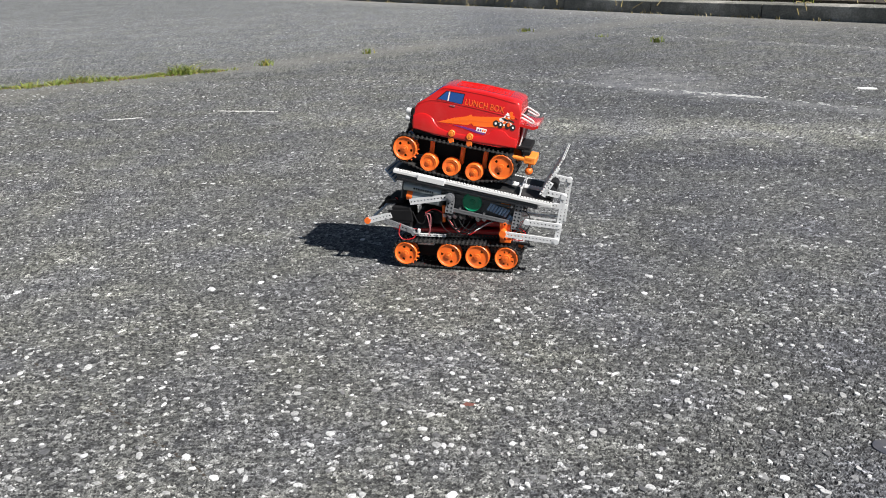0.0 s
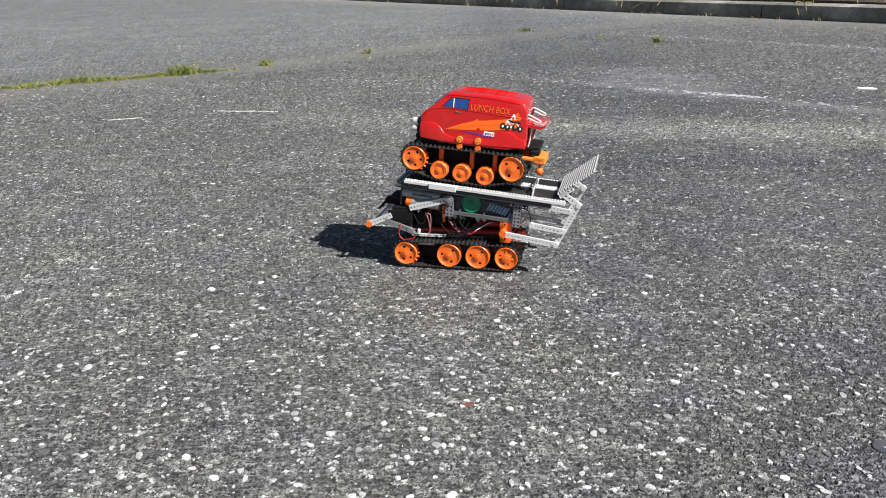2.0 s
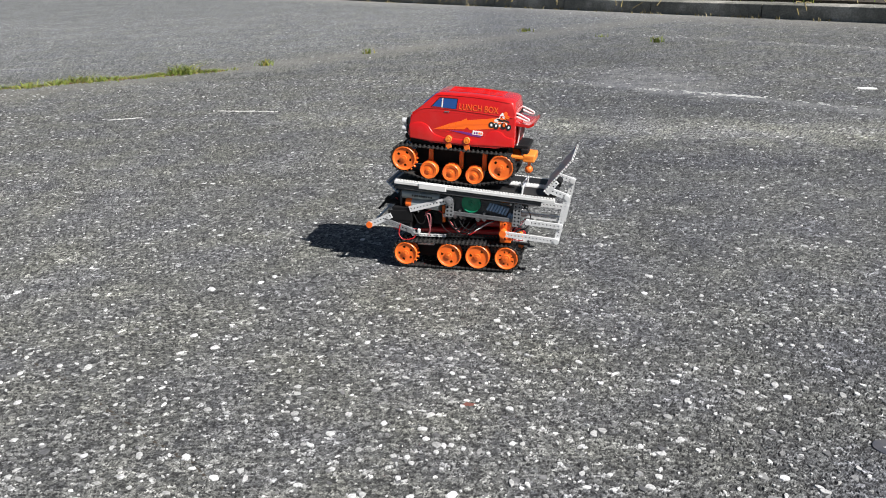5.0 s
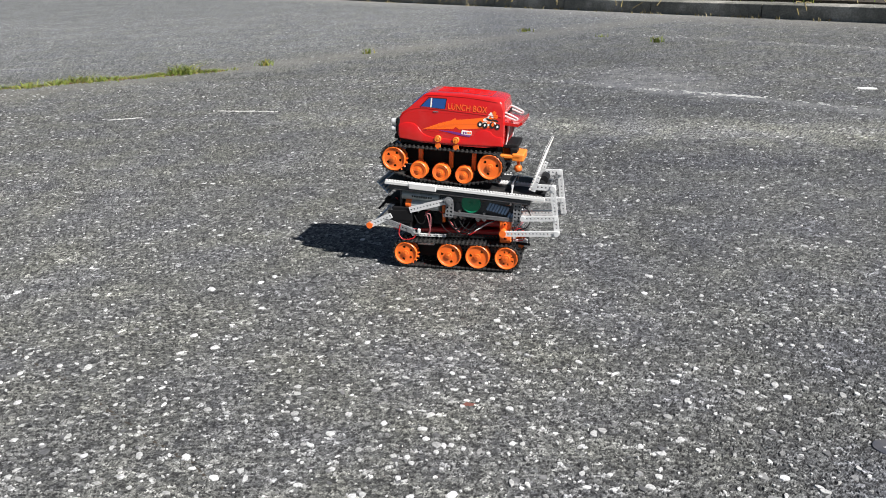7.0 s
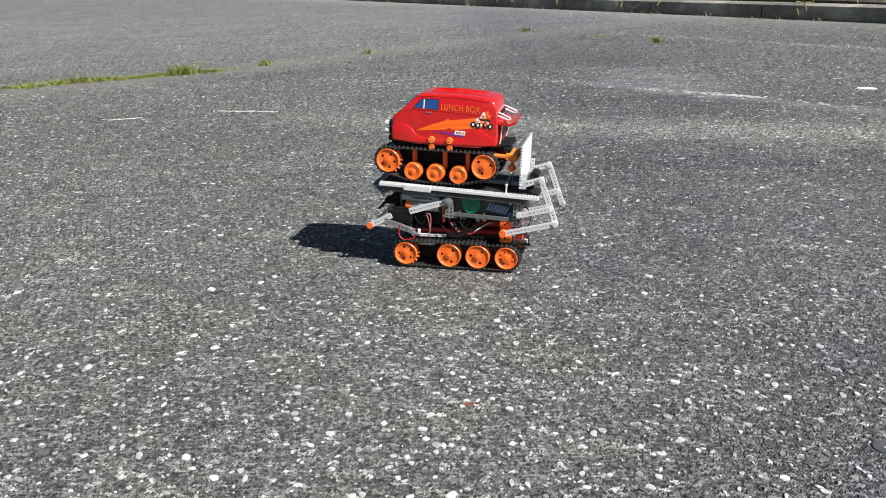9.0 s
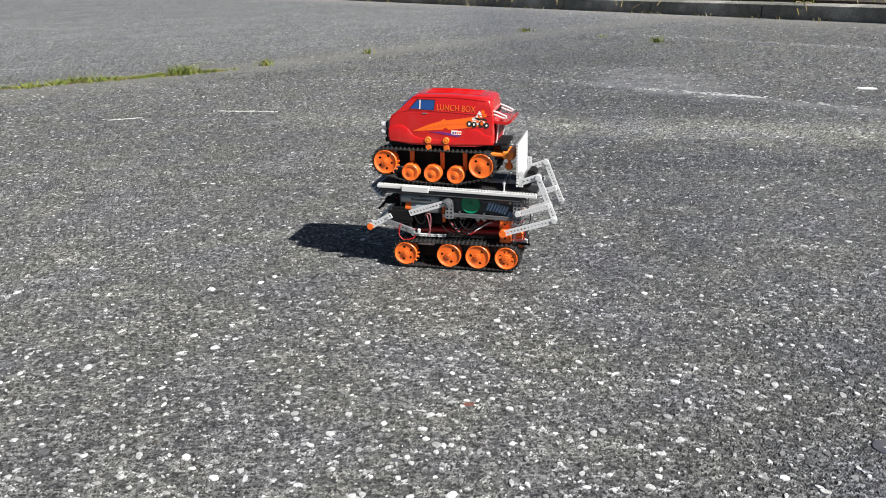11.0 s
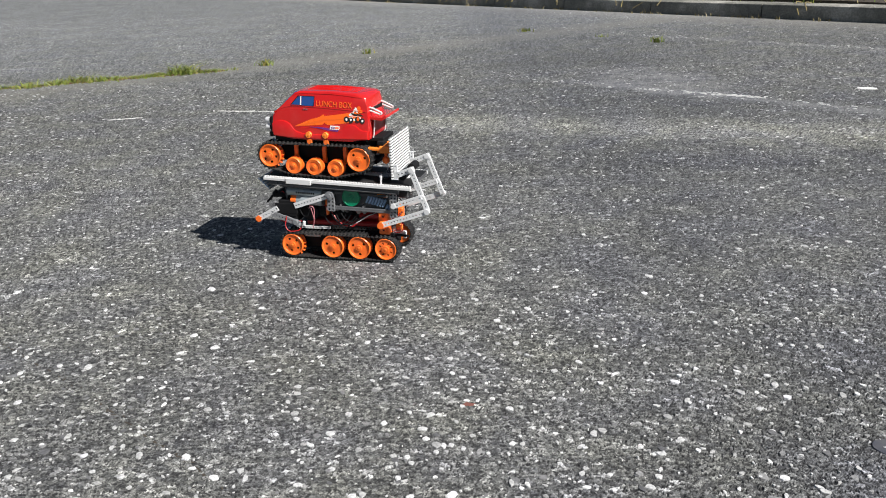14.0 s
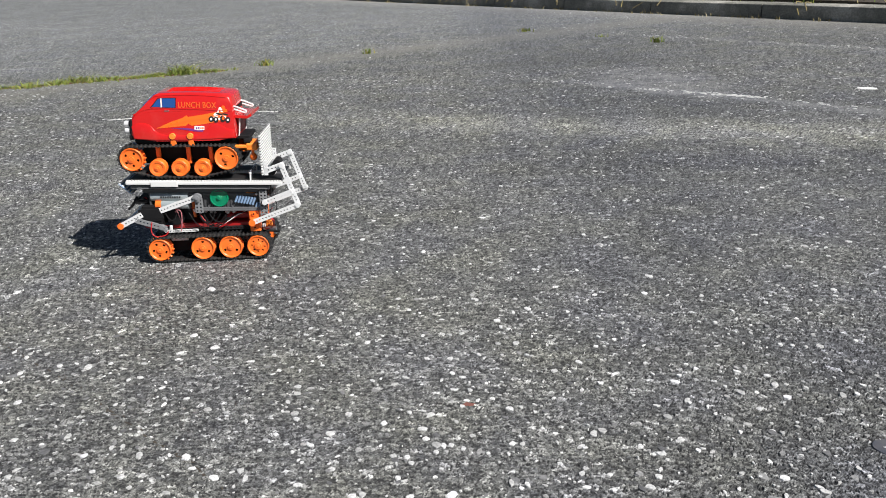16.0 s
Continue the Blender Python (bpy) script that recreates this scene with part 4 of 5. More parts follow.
    # hook arm at the front
    hook = part("hook_arm", perforated(bmesh.new(), 7, 1, 0.0052, -0.0445, -0.0415, pose(0, 0, 0), 0.26, 1.55), M_LIGHT, robot, "light grey perforated arm with an orange tip")
    bm = bmesh.new()
    rod(bm, (0.038, -0.0455, 0), (0.038, -0.0405, 0), 0.0047, 16)
    part("tip", bm, M_ORANGE, hook, "orange plastic tip")
    bm = bmesh.new()
    perforated(bm, 7, 1, 0.0052, 0.0415, 0.0445, None, 0.26, 1.55)
    part("far_bar", bm, M_LIGHT, hook)
    bm = bmesh.new()
    rod(bm, (0.034, -0.041, 0), (0.034, 0.0445, 0), 0.002, 8)
    part("cross_rod", bm, M_STEEL, hook)
    moving["hook"] = hook
    moving["frame"] = build_frame(robot)
    moving["deck"] = build_deck(robot)
    moving["flap"] = build_flap(robot)
    # rear linkage
    lower, upright, middle = [], [], []
    for side in (-1, 1):
        y = -0.0505 if side < 0 else 0.0475
        a = part("lower_arm", perforated(bmesh.new(), 15, 1, ARM * MM / 15, y, y + 0.003, None, 0.26, 1.5), M_LIGHT, robot, "light grey perforated lower arm")
        bm = bmesh.new()
        boss(bm, 0, 0, 0.005, y - 0.001, y + 0.0042)
        part("eye", bm, M_ORANGE, a, "orange pivot eye")
        bm = bmesh.new()
        boss(bm, ARM, 0, 0.0038, y - 0.0015, y + 0.005)
        part("pin", bm, M_LIGHT, a)
        lower.append(a)
        y2 = y + (0.0035 if side < 0 else -0.0035)
        u = part("upright_arm", perforated(bmesh.new(), 13, 1, POST * MM / 13, y2, y2 + 0.003, None, 0.26, 1.5), M_LIGHT, robot, "light grey perforated upright arm")
        bm = bmesh.new()
        boss(bm, 22, 0, 0.0036, y2 - 0.002, y2 + 0.004)
        part("pin", bm, M_LIGHT, u)
        bm = bmesh.new()
        boss(bm, POST, 0, 0.0036, y2 - 0.001, y2 + 0.004)
        part("pin", bm, M_LIGHT, u)
        upright.append(u)
        k = part("middle_arm", perforated(bmesh.new(), 9, 1, 0.0052, y2 - 0.0034, y2 - 0.0004, None, 0.26, 1.4), M_LIGHT, robot, "short light grey perforated arm")
        bm = bmesh.new()
        boss(bm, 44.5, 0, 0.0038, y2 - 0.0045, y2 + 0.001)
        part("pin", bm, M_LIGHT, k)
        middle.append(k)
    moving["lower"], moving["upright"], moving["middle"] = lower, upright, middle
    return robot, moving


def build_frame(robot):
    """The lift frame under the deck; its origin is the green gear."""
    bm = bmesh.new()
    box(bm, -0.030, 0.066, -0.034, -0.031, -0.017, 0.010, 0.0006)
    box(bm, -0.030, 0.066, 0.031, 0.034, -0.017, 0.010, 0.0006)
    box(bm, -0.112, 0.070, -0.040, -0.0365, 0.0085, 0.0135, 0.0006)
    box(bm, -0.112, 0.070, 0.0365, 0.040, 0.0085, 0.0135, 0.0006)
    for x in (-0.108, -0.06, -0.01, 0.04, 0.066):
        box(bm, x - 0.003, x + 0.003, -0.0364, 0.0364, 0.0090, 0.0130, 0.0006)
    frame_ob = part("lift_frame", bm, M_DARKGREY, robot, "dark grey tilting lift frame")
    bm = bmesh.new()
    box(bm, -0.034, 0.068, -0.0415, -0.031, -0.0200, -0.0168, 0.0006)
    box(bm, -0.034, 0.068, -0.0415, -0.0400, -0.0170, -0.0140, 0.0004)
    part("lip", bm, M_MIDGREY, frame_ob, "grey lip along the plate's foot")
    bm = bmesh.new()
    box(bm, -0.1230, -0.1190, 0.050, 0.0535, -0.030, 0.040, 0.0006)
    box(bm, -0.1230, -0.1100, 0.0365, 0.0525, 0.0020, 0.0065, 0.0006)
    part("upright", bm, M_BLACK, frame_ob, "black upright at the far front corner")
    rib = None
    for i in range(16):
        at = pose(-0.024 + i * 0.0056, 0, 0)
        if rib is None:
            bm = bmesh.new()
            box(bm, 0, 0.0022, -0.0352, -0.0342, -0.0155, -0.002, 0.0002)
            rib = part("rib", bm, M_DARKGREY, frame_ob)
            rib.matrix_basis = at
        else:
            share("rib", rib, frame_ob, at)
    bm = bmesh.new()
    box(bm, -0.10, 0.06, -0.0385, -0.0375, 0.0035, 0.0068, 0.0004)
    part("slide_rail", bm, M_DARKGREY, frame_ob)
    bm = bmesh.new()
    lathe(bm, [(0, -0.0422), (0.0022, -0.0422), (0.0026, -0.0408), (0.0042, -0.0406), (0.0046, -0.0398), (0.0118, -0.0398), (0.0122, -0.0405), (0.0132, -0.0405), (0.0137, -0.0398), (0.0137, -0.0355), (0, -0.0355)], 48)
    part("gear_disc", bm, M_GREEN, frame_ob, "green plastic gear disc")
    for i in range(9):
        bm = bmesh.new()
        at = pose(0.0255 + i * 0.0042, 0, -0.0015 - i * 0.0007 - (0.0045 if i > 6 else 0), 0, 24, 0)
        half = 0.0058 if i < 7 else 0.0036
        rod(bm, at @ Vector((0, -0.0378, -half)), at @ Vector((0, -0.0378, half)), 0.0018, 12)
        part("fin", bm, M_BLUE, frame_ob, "pale blue plastic fin")
    for x, z in ((-0.038, 0.0035), (-0.0155, -0.0125), (0.0195, -0.0125), (0.056, 0.006)):
        bm = bmesh.new()
        boss(bm, x * 1000, z * 1000, 0.0016, -0.0415, -0.034)
        part("rivet", bm, M_STEEL, frame_ob)
    for z, x0, x1, y in ((0.0015, -0.101, -0.046, -0.0345), (-0.0105, -0.094, -0.046, -0.0365)):
        bm = bmesh.new()
        rod(bm, (x0, y, z), (x1, y, z), 0.0068, 22)
        b = part("battery", bm, M_BATTERY, frame_ob, "silver-grey battery cell")
        if z < 0:
            bm = bmesh.new()
            lathe(bm, [(0.00695, 0.0), (0.00695, 0.0085)], 22)
            bmesh.ops.transform(bm, matrix=Matrix.Translation((x0 - 0.0005, y, z)) @ Matrix.Rotation(radians(-90), 4, "Z"), verts=bm.verts)
            part("band", bm, M_ORANGE, b, "orange band")
        else:
            bm = bmesh.new()
            for k in range(9):
                box(bm, -0.086 + k * 0.0034, -0.0838 + k * 0.0034, y - 0.0071, y - 0.0060, z - 0.001, z + 0.0016, 0)
            part("print", bm, M_BLACK, b, "row of small dark bars")
        bm = bmesh.new()
        rod(bm, (x0 - 0.0012, y, z), (x0, y, z), 0.0026, 12)
        part("terminal", bm, M_STEEL, b)
    bm = bmesh.new()
    box(bm, -0.104, -0.043, -0.030, 0.03, -0.0175, -0.0085, 0.001)
    box(bm, -0.104, -0.1015, -0.038, 0.03, -0.0175, 0.008, 0.0006)
    box(bm, -0.0455, -0.043, -0.038, 0.03, -0.0175, 0.008, 0.0006)
    part("battery_box", bm, M_DARKGREY, frame_ob, "dark grey battery holder")
    bar(frame_ob, "link_arm", (-88, -18.5), (-32, 2), -0.0445, M_LIGHT, 0.0085, label="light grey perforated link arm")
    bm = bmesh.new()
    boss(bm, -31, 2.5, 0.0062, -0.0475, -0.0405)
    boss(bm, -31, 2.5, 0.003, -0.0495, -0.0405)
    part("pivot_boss", bm, M_GREY, frame_ob, "grey round pivot boss")
    bm = bmesh.new()
    perforated(bm, 4, 2, 0.0055, -0.044, -0.0405, pose(-0.030, 0, 0.0, 0, 90, 0))
    part("pivot_plate", bm, M_GREY, frame_ob)
    bm = bmesh.new()
    perforated(bm, 7, 2, 0.0052, -0.0440, -0.0408, pose(0.066, 0, 0.012, 0, 90, 0))
    part("end_plate", bm, M_GREY, frame_ob, "grey perforated end plate")
    # added black block that keeps the plate's holes dark, as if in shade
    bm = bmesh.new()
    box(bm, 0.0612, 0.0712, -0.0402, -0.036, -0.023, 0.008, 0.0006)
    part("hole_blackout", bm, M_BLACK, frame_ob)
    bm = bmesh.new()
    perforated(bm, 7, 2, 0.0052, 0.0408, 0.0440, pose(0.066, 0, 0.012, 0, 90, 0))
    part("end_plate", bm, M_DARKGREY, frame_ob)
    bm = bmesh.new()
    tube(bm, [(0.075, -0.044, 0.006), (0.083, -0.046, 0.0), (0.086, -0.046, -0.012), (0.081, -0.045, -0.024), (0.072, -0.044, -0.028)], 0.0008)
    part("wire", bm, M_BLACK, frame_ob)
    bm = bmesh.new()
    rod(bm, (0.040, -0.036, 0.0055), (0.056, -0.036, 0.0045), 0.0022, 10)
    part("terminal_strip", bm, M_YELLOW, frame_ob, "small yellow terminal")
    return frame_ob


def build_deck(robot):
    """The sliding deck; x runs along it, the van's wheels turn at z = 0."""
    m = pose(0, 0, 0, 0, 1.1, 0)
    bm = bmesh.new()
    box(bm, -0.078, 0.146, -0.0445, 0.0445, -0.0375, -0.0325, 0.0006, m)
    deck = part("deck", bm, M_DARKGREY, robot, "dark grey sliding deck plate")
    for side in (-1, 1):
        y0, y1 = sorted((side * 0.0448, side * 0.0505))
        bm = bmesh.new()
        box(bm, -0.080, 0.147, y0, y1, -0.0380, -0.0335, 0.0006, m)
        # toothed upper edge
        for i in range(56):
            x = -0.079 + i * 0.00405
            box(bm, x, x + 0.0026, y0 + 0.0004, y1 - 0.0004, -0.0338, -0.0320, 0.0, m)
        part("rail", bm, M_WHITE, deck, "white plastic toothed rail")
        bm = bmesh.new()
        y0, y1 = sorted((side * 0.0452, side * 0.0522))
        box(bm, -0.0435, -0.0045, y0, y1, -0.0408, -0.0326, 0.0006, m)
        part("joint_block", bm, M_WHITE, deck)
        bm = bmesh.new()
        y0, y1 = sorted((side * 0.007, side * 0.0435))
        box(bm, -0.076, 0.146, y0, y1, -0.0326, -0.0316, 0.0004, m)
        part("tread_mat", bm, M_RUBBER, deck, "black rubber strip")
        bm = bmesh.new()
        y0, y1 = sorted((side * 0.0415, side * 0.0465))
        box(bm, -0.074, 0.128, y0, y1, -0.0460, -0.0398, 0.0006, m)
        part("runner", bm, M_DARKGREY, deck)
        bm = bmesh.new()
        y0, y1 = sorted((side * 0.0462, side * 0.0480))
        box(bm, -0.066, 0.124, y0, y1, -0.0450, -0.0434, 0.0004, m)
        part("slide_bar", bm, M_MIDGREY, deck, "thin grey slide bar")
    bm = bmesh.new()
    box(bm, 0.062, 0.132, -0.0055, 0.0055, -0.0326, -0.0300, 0.0006, m)
    for i in range(16):
        box(bm, 0.064 + i * 0.0042, 0.0665 + i * 0.0042, -0.005, 0.005, -0.0301, -0.0290, 0.0, m)
    part("centre_strip", bm, M_WHITE, deck, "white ribbed strip along the deck")
    bm = bmesh.new()
    box(bm, 0.1000, 0.1016, -0.043, 0.005, -0.0315, -0.0185, 0.0004, m)
    part("stop_plate", bm, M_CLEAR, deck, "clear plastic stop plate")
    for y in (-0.044, 0.006):
        bm = bmesh.new()
        rod(bm, m @ Vector((0.101, y, -0.033)), m @ Vector((0.101, y, -0.0225)), 0.0012, 8)
        rod(bm, m @ Vector((0.101, y, -0.0225)), m @ Vector((0.101, y, -0.0205)), 0.002, 10)
        part("stop_post", bm, M_WHITE, deck)
    # ribbed end plate under the front lip
    bm = bmesh.new()
    mm = m @ pose(-0.086, 0, -0.0475, 0, 42, 0)
    box(bm, -0.012, 0.012, -0.034, 0.034, -0.0028, -0.0012, 0.0004, mm)
    # pale blue puts the skylit shade on this grey plate into its colour
    plate = part("end_plate", bm, M_BLUE, deck, "grey ribbed plate under the deck lip")
    bm = bmesh.new()
    for i in range(5):
        box(bm, -0.0115 + i * 0.005, -0.009 + i * 0.005, -0.034, 0.034, -0.0013, 0.0002, 0.0003, mm)
    part("rib", bm, M_WHITE, plate)
    for x in (-0.062, -0.02, 0.03, 0.10):
        bm = bmesh.new()
        boss(bm, x * 1000, -43 - x * 19, 0.0024, -0.0478, -0.0455)
        part("rivet", bm, M_DARKGREY, deck)
    return deck


def build_flap(robot):
    """The ramp flap, ribbed on both faces; x runs from its root to its tip."""
    bm = bmesh.new()
    box(bm, 0.0, 0.060, -0.045, 0.045, -0.0006, 0.0006, 0.0002)
    flap = part("ramp_flap", bm, M_DARKGREY, robot, "white plastic ribbed ramp flap")
    rib = None
    for i in range(15):
        if rib is None:
            bm = bmesh.new()
            box(bm, 0, 0.0024, -0.0462, 0.0462, -0.0014, 0.0014, 0.0004)
            rib = part("rib", bm, M_WHITE, flap)
            rib.matrix_basis = pose(0.0006, 0, 0)
        else:
            share("rib", rib, flap, pose(0.0006 + i * 0.00405, 0, 0))
    for side in (-1, 1):
        y = -0.0435 if side < 0 else 0.0405
        bm = bmesh.new()
        perforated(bm, 6, 1, 0.0055, y, y + 0.003, pose(0.005, 0, -0.001, 0, math.degrees(math.atan2(28, 10)), 0), 0.26, 1.4)
        perforated(bm, 4, 1, 0.0055, y, y + 0.003, pose(0.0, 0, -0.005, 0, 0, 0), 0.25)
        boss(bm, 15, -28.5, 0.0038, y - 0.001, y + 0.004)
        part("flap_bracket", bm, M_LIGHT, flap, "light grey perforated bracket")
    bm = bmesh.new()
    rod(bm, (0.003, -0.042, -0.0028), (0.003, 0.042, -0.0028), 0.0018, 8)
    part("hinge_rod", bm, M_STEEL, flap)
    bm = bmesh.new()
    rod(bm, (0.004, -0.036, -0.012), (0.004, -0.012, -0.012), 0.0062, 16)
    part("roller", bm, M_BLACK, flap, "black rubber roller")
    bm = bmesh.new()
    rod(bm, (0.004, 0.012, -0.012), (0.004, 0.036, -0.012), 0.0062, 16)
    part("roller", bm, M_BLACK, flap, "black rubber roller")
    return flap


# ---- the red van on tracks ----
VAN_SIDE = [(-62, 29), (-65, 36), (-65.5, 46), (-63.5, 57), (-59, 64), (-46, 74.5), (-36, 84), (-29, 90.2), (-22, 92.4), (25, 92.8), (64, 90.6), (75, 88.8), (79, 86.2), (81, 76), (82.5, 60), (83.8, 40), (83.5, 28.5), (60, 26), (20, 25.5), (-30, 26)]


def half_width(z):
    return 0.0478 - 0.16 * z


def van_decal(parent, name, outline, mat, label="", proud=0.0003):
    for s in (-1, 1):
        bm = bmesh.new()
        slab(bm, [(x * MM, z * MM) for x, z in outline], lambda z: s * (half_width(z) - 0.0006), lambda z: s * (half_width(z) + proud))
        part(name, bm, mat, parent, label, False)


def van_blob(parent, name, x, z, rx, rz, mat, proud=0.0004, n=14, turn=0.0):
    c, s = math.cos(turn), math.sin(turn)
    out = []
    for k in range(n):
        a = 6.2832 * k / n
        px, pz = rx * math.cos(a), rz * math.sin(a)
        out.append((x + px * c - pz * s, z + px * s + pz * c))
    van_decal(parent, name, out, mat, proud=proud)


def build_van():
    van = tagged(new("tracked_van"), "red toy van on black tracks with orange wheels, atop the deck", "toy van")
    van.rotation_mode = "QUATERNION"
    bm = bmesh.new()
    n = len(VAN_SIDE)
    rows = []
    for i, (x, z) in enumerate(VAN_SIDE):
        (x0, z0), (x1, z1) = VAN_SIDE[i - 1], VAN_SIDE[(i + 1) % n]
        out = Vector((-(z1 - z0), x1 - x0)).normalized()
        lift = 1.7 if z > 55 else 0.8
        h = half_width(z * MM)
        rows.append([bm.verts.new(((x + out.x * k) * MM, y * h, (z + out.y * k) * MM)) for y, k in ((-1, 0), (-0.88, lift * 0.42), (-0.68, lift * 0.75), (-0.36, lift * 0.95), (0, lift), (0.36, lift * 0.95), (0.68, lift * 0.75), (0.88, lift * 0.42), (1, 0))])
    fa = bm.faces.new([r[0] for r in rows])
    fb = bm.faces.new([r[-1] for r in rows][::-1])
    for i in range(n):
        a, b = rows[i], rows[(i + 1) % n]
        for k in range(8):
            bm.faces.new((a[k], a[k + 1], b[k + 1], b[k]))
    rim = list(fa.edges) + list(fb.edges)
    bmesh.ops.bevel(bm, geom=rim, offset=0.0030, segments=3, affect="EDGES", profile=0.5, clamp_overlap=True)
    body = part("van_body", bm, M_RED, van, "glossy red van body shell")
    # roof ribs, belt line, drip rail and wheel arches
    bm = bmesh.new()
    for y in (-0.016, -0.008, 0.0, 0.008, 0.016):
        tube(bm, [(-0.014, y, 0.0940), (0.025, y, 0.0944), (0.062, y, 0.0922)], 0.0006)
    part("roof_rib", bm, M_RED, body)
    for s in (-1, 1):
        bm = bmesh.new()
        side = lambda x, z, p=0.0: (x * MM, s * (half_width(z * MM) + p), z * MM)
        tube(bm, [side(-60, 63, -0.0002), side(-44, 70.5, -0.0002), side(-20, 72.2, -0.0002), side(30, 70.5, -0.0002), side(79, 67.5, -0.0002)], 0.0010)
        tube(bm, [side(-62, 60, -0.0003), side(-30, 68, -0.0003), side(30, 66.8, -0.0003), side(44, 66.3, -0.0003)], 0.0005)
        tube(bm, [side(-33, 85.4), side(-22, 90.0), side(30, 90.2), side(73, 86.4)], 0.0006)
        tube(bm, [side(-64, 47), side(-54, 48)], 0.0006)
        tube(bm, [side(-30, 43, -0.0003), side(20, 41, -0.0003), side(54, 40, -0.0003)], 0.0006)
        part("body_line", bm, M_RED, body)
        # lower skirt that swells over both wheel arches
        skirt = [(-63.5, 46.5), (-60, 49.8), (-54, 51.9), (-47, 52.2), (-40, 50.4), (-34.5, 46.6), (-30.5, 41.5), (-26, 37.5), (-16, 34.8), (0, 34), (24, 34), (36, 36),
                 (42, 40), (47, 45.5), (53, 48.6), (59.5, 49.4), (66, 47.8), (70.5, 43.6), (75, 41.8), (83, 41), (83.2, 29.5), (20, 27), (-30, 27.5), (-61, 30)]
        bm = bmesh.new()
        slab(bm, [(q * MM, w * MM) for q, w in skirt], lambda z: s * (half_width(z) - 0.002), lambda z: s * (half_width(z) + 0.0013))
        bm.normal_update()
        outer = [e for e in bm.edges if all(abs(abs(v.co.y) - half_width(v.co.z) - 0.0013) < 1e-5 for v in e.verts)]
        bmesh.ops.bevel(bm, geom=outer, offset=0.0011, segments=3, affect="EDGES", profile=0.5)
        part("lower_skirt", bm, M_RED, body)
        # recessed dark lower sill
        bm = bmesh.new()
        slab(bm, [(-0.060, 0.024), (-0.030, 0.020), (-0.030, 0.0285), (-0.061, 0.0335)], s * 0.030, s * (half_width(0.03) - 0.0035))
        part("sill", bm, M_BLACK, body)
        bm = bmesh.new()
        box(bm, -0.0035, 0.0035, -0.0006, 0.0006, -0.0007, 0.0007, 0.0002, pose(-0.0115, s * (half_width(0.0688) + 0.0006), 0.0688))
        part("door_handle", bm, M_CHROME, body, "chrome door handle")
    # glazing
    van_decal(body, "side_window", [(-33.5, 74.6), (-22.6, 85.6), (-19.7, 86.2), (-19.7, 74.2)], M_GLASSY, "blue tinted side window")
    van_decal(body, "side_window", [(-17.4, 86.4), (2.0, 86.2), (0.5, 73.2), (-17.8, 73.8)], M_GLASSY, "blue tinted side window")
    van_decal(body, "window_pillar", [(-19.3, 86.4), (-17.9, 86.4), (-18.2, 74), (-19.6, 74)], M_DECAL_W, "thin white window pillar", 0.0006)
    for z0, z1, x0, x1 in ((86.5, 87.1, -23, 2.6), (72.6, 73.2, -34.5, 1.2)):
        van_decal(body, "window_trim", [(x0, z0), (x0, z1), (x1, z1), (x1, z0)], M_BLACK, "", 0.0005)
    van_decal(body, "window_trim", [(2.0, 87.0), (2.7, 87.0), (1.3, 72.7), (0.6, 72.7)], M_BLACK, "", 0.0005)
    van_decal(body, "window_trim", [(-35.0, 73.4), (-34.0, 73.2), (-22.2, 86.6), (-23.2, 87.0)], M_BLACK, "", 0.0005)
    bm = bmesh.new()
    d = Vector((22, 19.5)).normalized()
    ang = math.degrees(math.atan2(d.y, d.x))
    box(bm, -0.0125, 0.0125, -0.0265, 0.0265, -0.0008, 0.0009, 0.0006, pose(-0.0385, 0, 0.0830, 0, -ang, 0))
    part("windscreen", bm, M_GLASSY, body, "dark tinted windscreen")
    bm = bmesh.new()
    box(bm, -0.0015, 0.0008, -0.026, 0.026, -0.005, 0.005, 0.0006, pose(0.0828, 0, 0.0660, 0, 8, 0))
    part("rear_window", bm, M_BLACK, body, "dark rear window")
    # printed decoration
    flame = [(-29, 44), (-5, 54), (10, 58.5), (16, 62), (18, 59.8), (40, 63), (58, 66), (68, 67), (74, 61), (68, 54), (56, 52), (40, 49.5), (22, 47.5), (18, 50.5), (14, 47.5)]
    van_decal(body, "flame_decal", flame, M_DECAL_O, "orange flame decal")
    van_decal(body, "flame_edge", [(-29, 44), (-2, 51), (14, 55), (40, 56.5), (58, 58), (40, 55), (16, 52.5), (12, 50.5)], M_DECAL_Y, "", 0.0004)
    van_decal(body, "purple_line", [(-6, 44.2), (10, 44.4), (26, 43.0), (39, 41.0), (38, 38.6), (24, 39.8), (10, 42.2)], M_DECAL_P, "thin purple printed line", 0.0005)
    van_decal(body, "badge", [(26.5, 47), (40.5, 46.4), (40, 41.2), (26, 41.8)], M_DECAL_W, "white badge with small dark bars", 0.0007)
    for x in (28.2, 31.4, 34.5, 37.4):
        van_decal(body, "badge_bar", [(x, 45.3), (x + 2.0, 45.2), (x + 2.0, 42.6), (x, 42.7)], M_DECAL_P if x < 34 else M_DECAL_O, "", 0.0009)
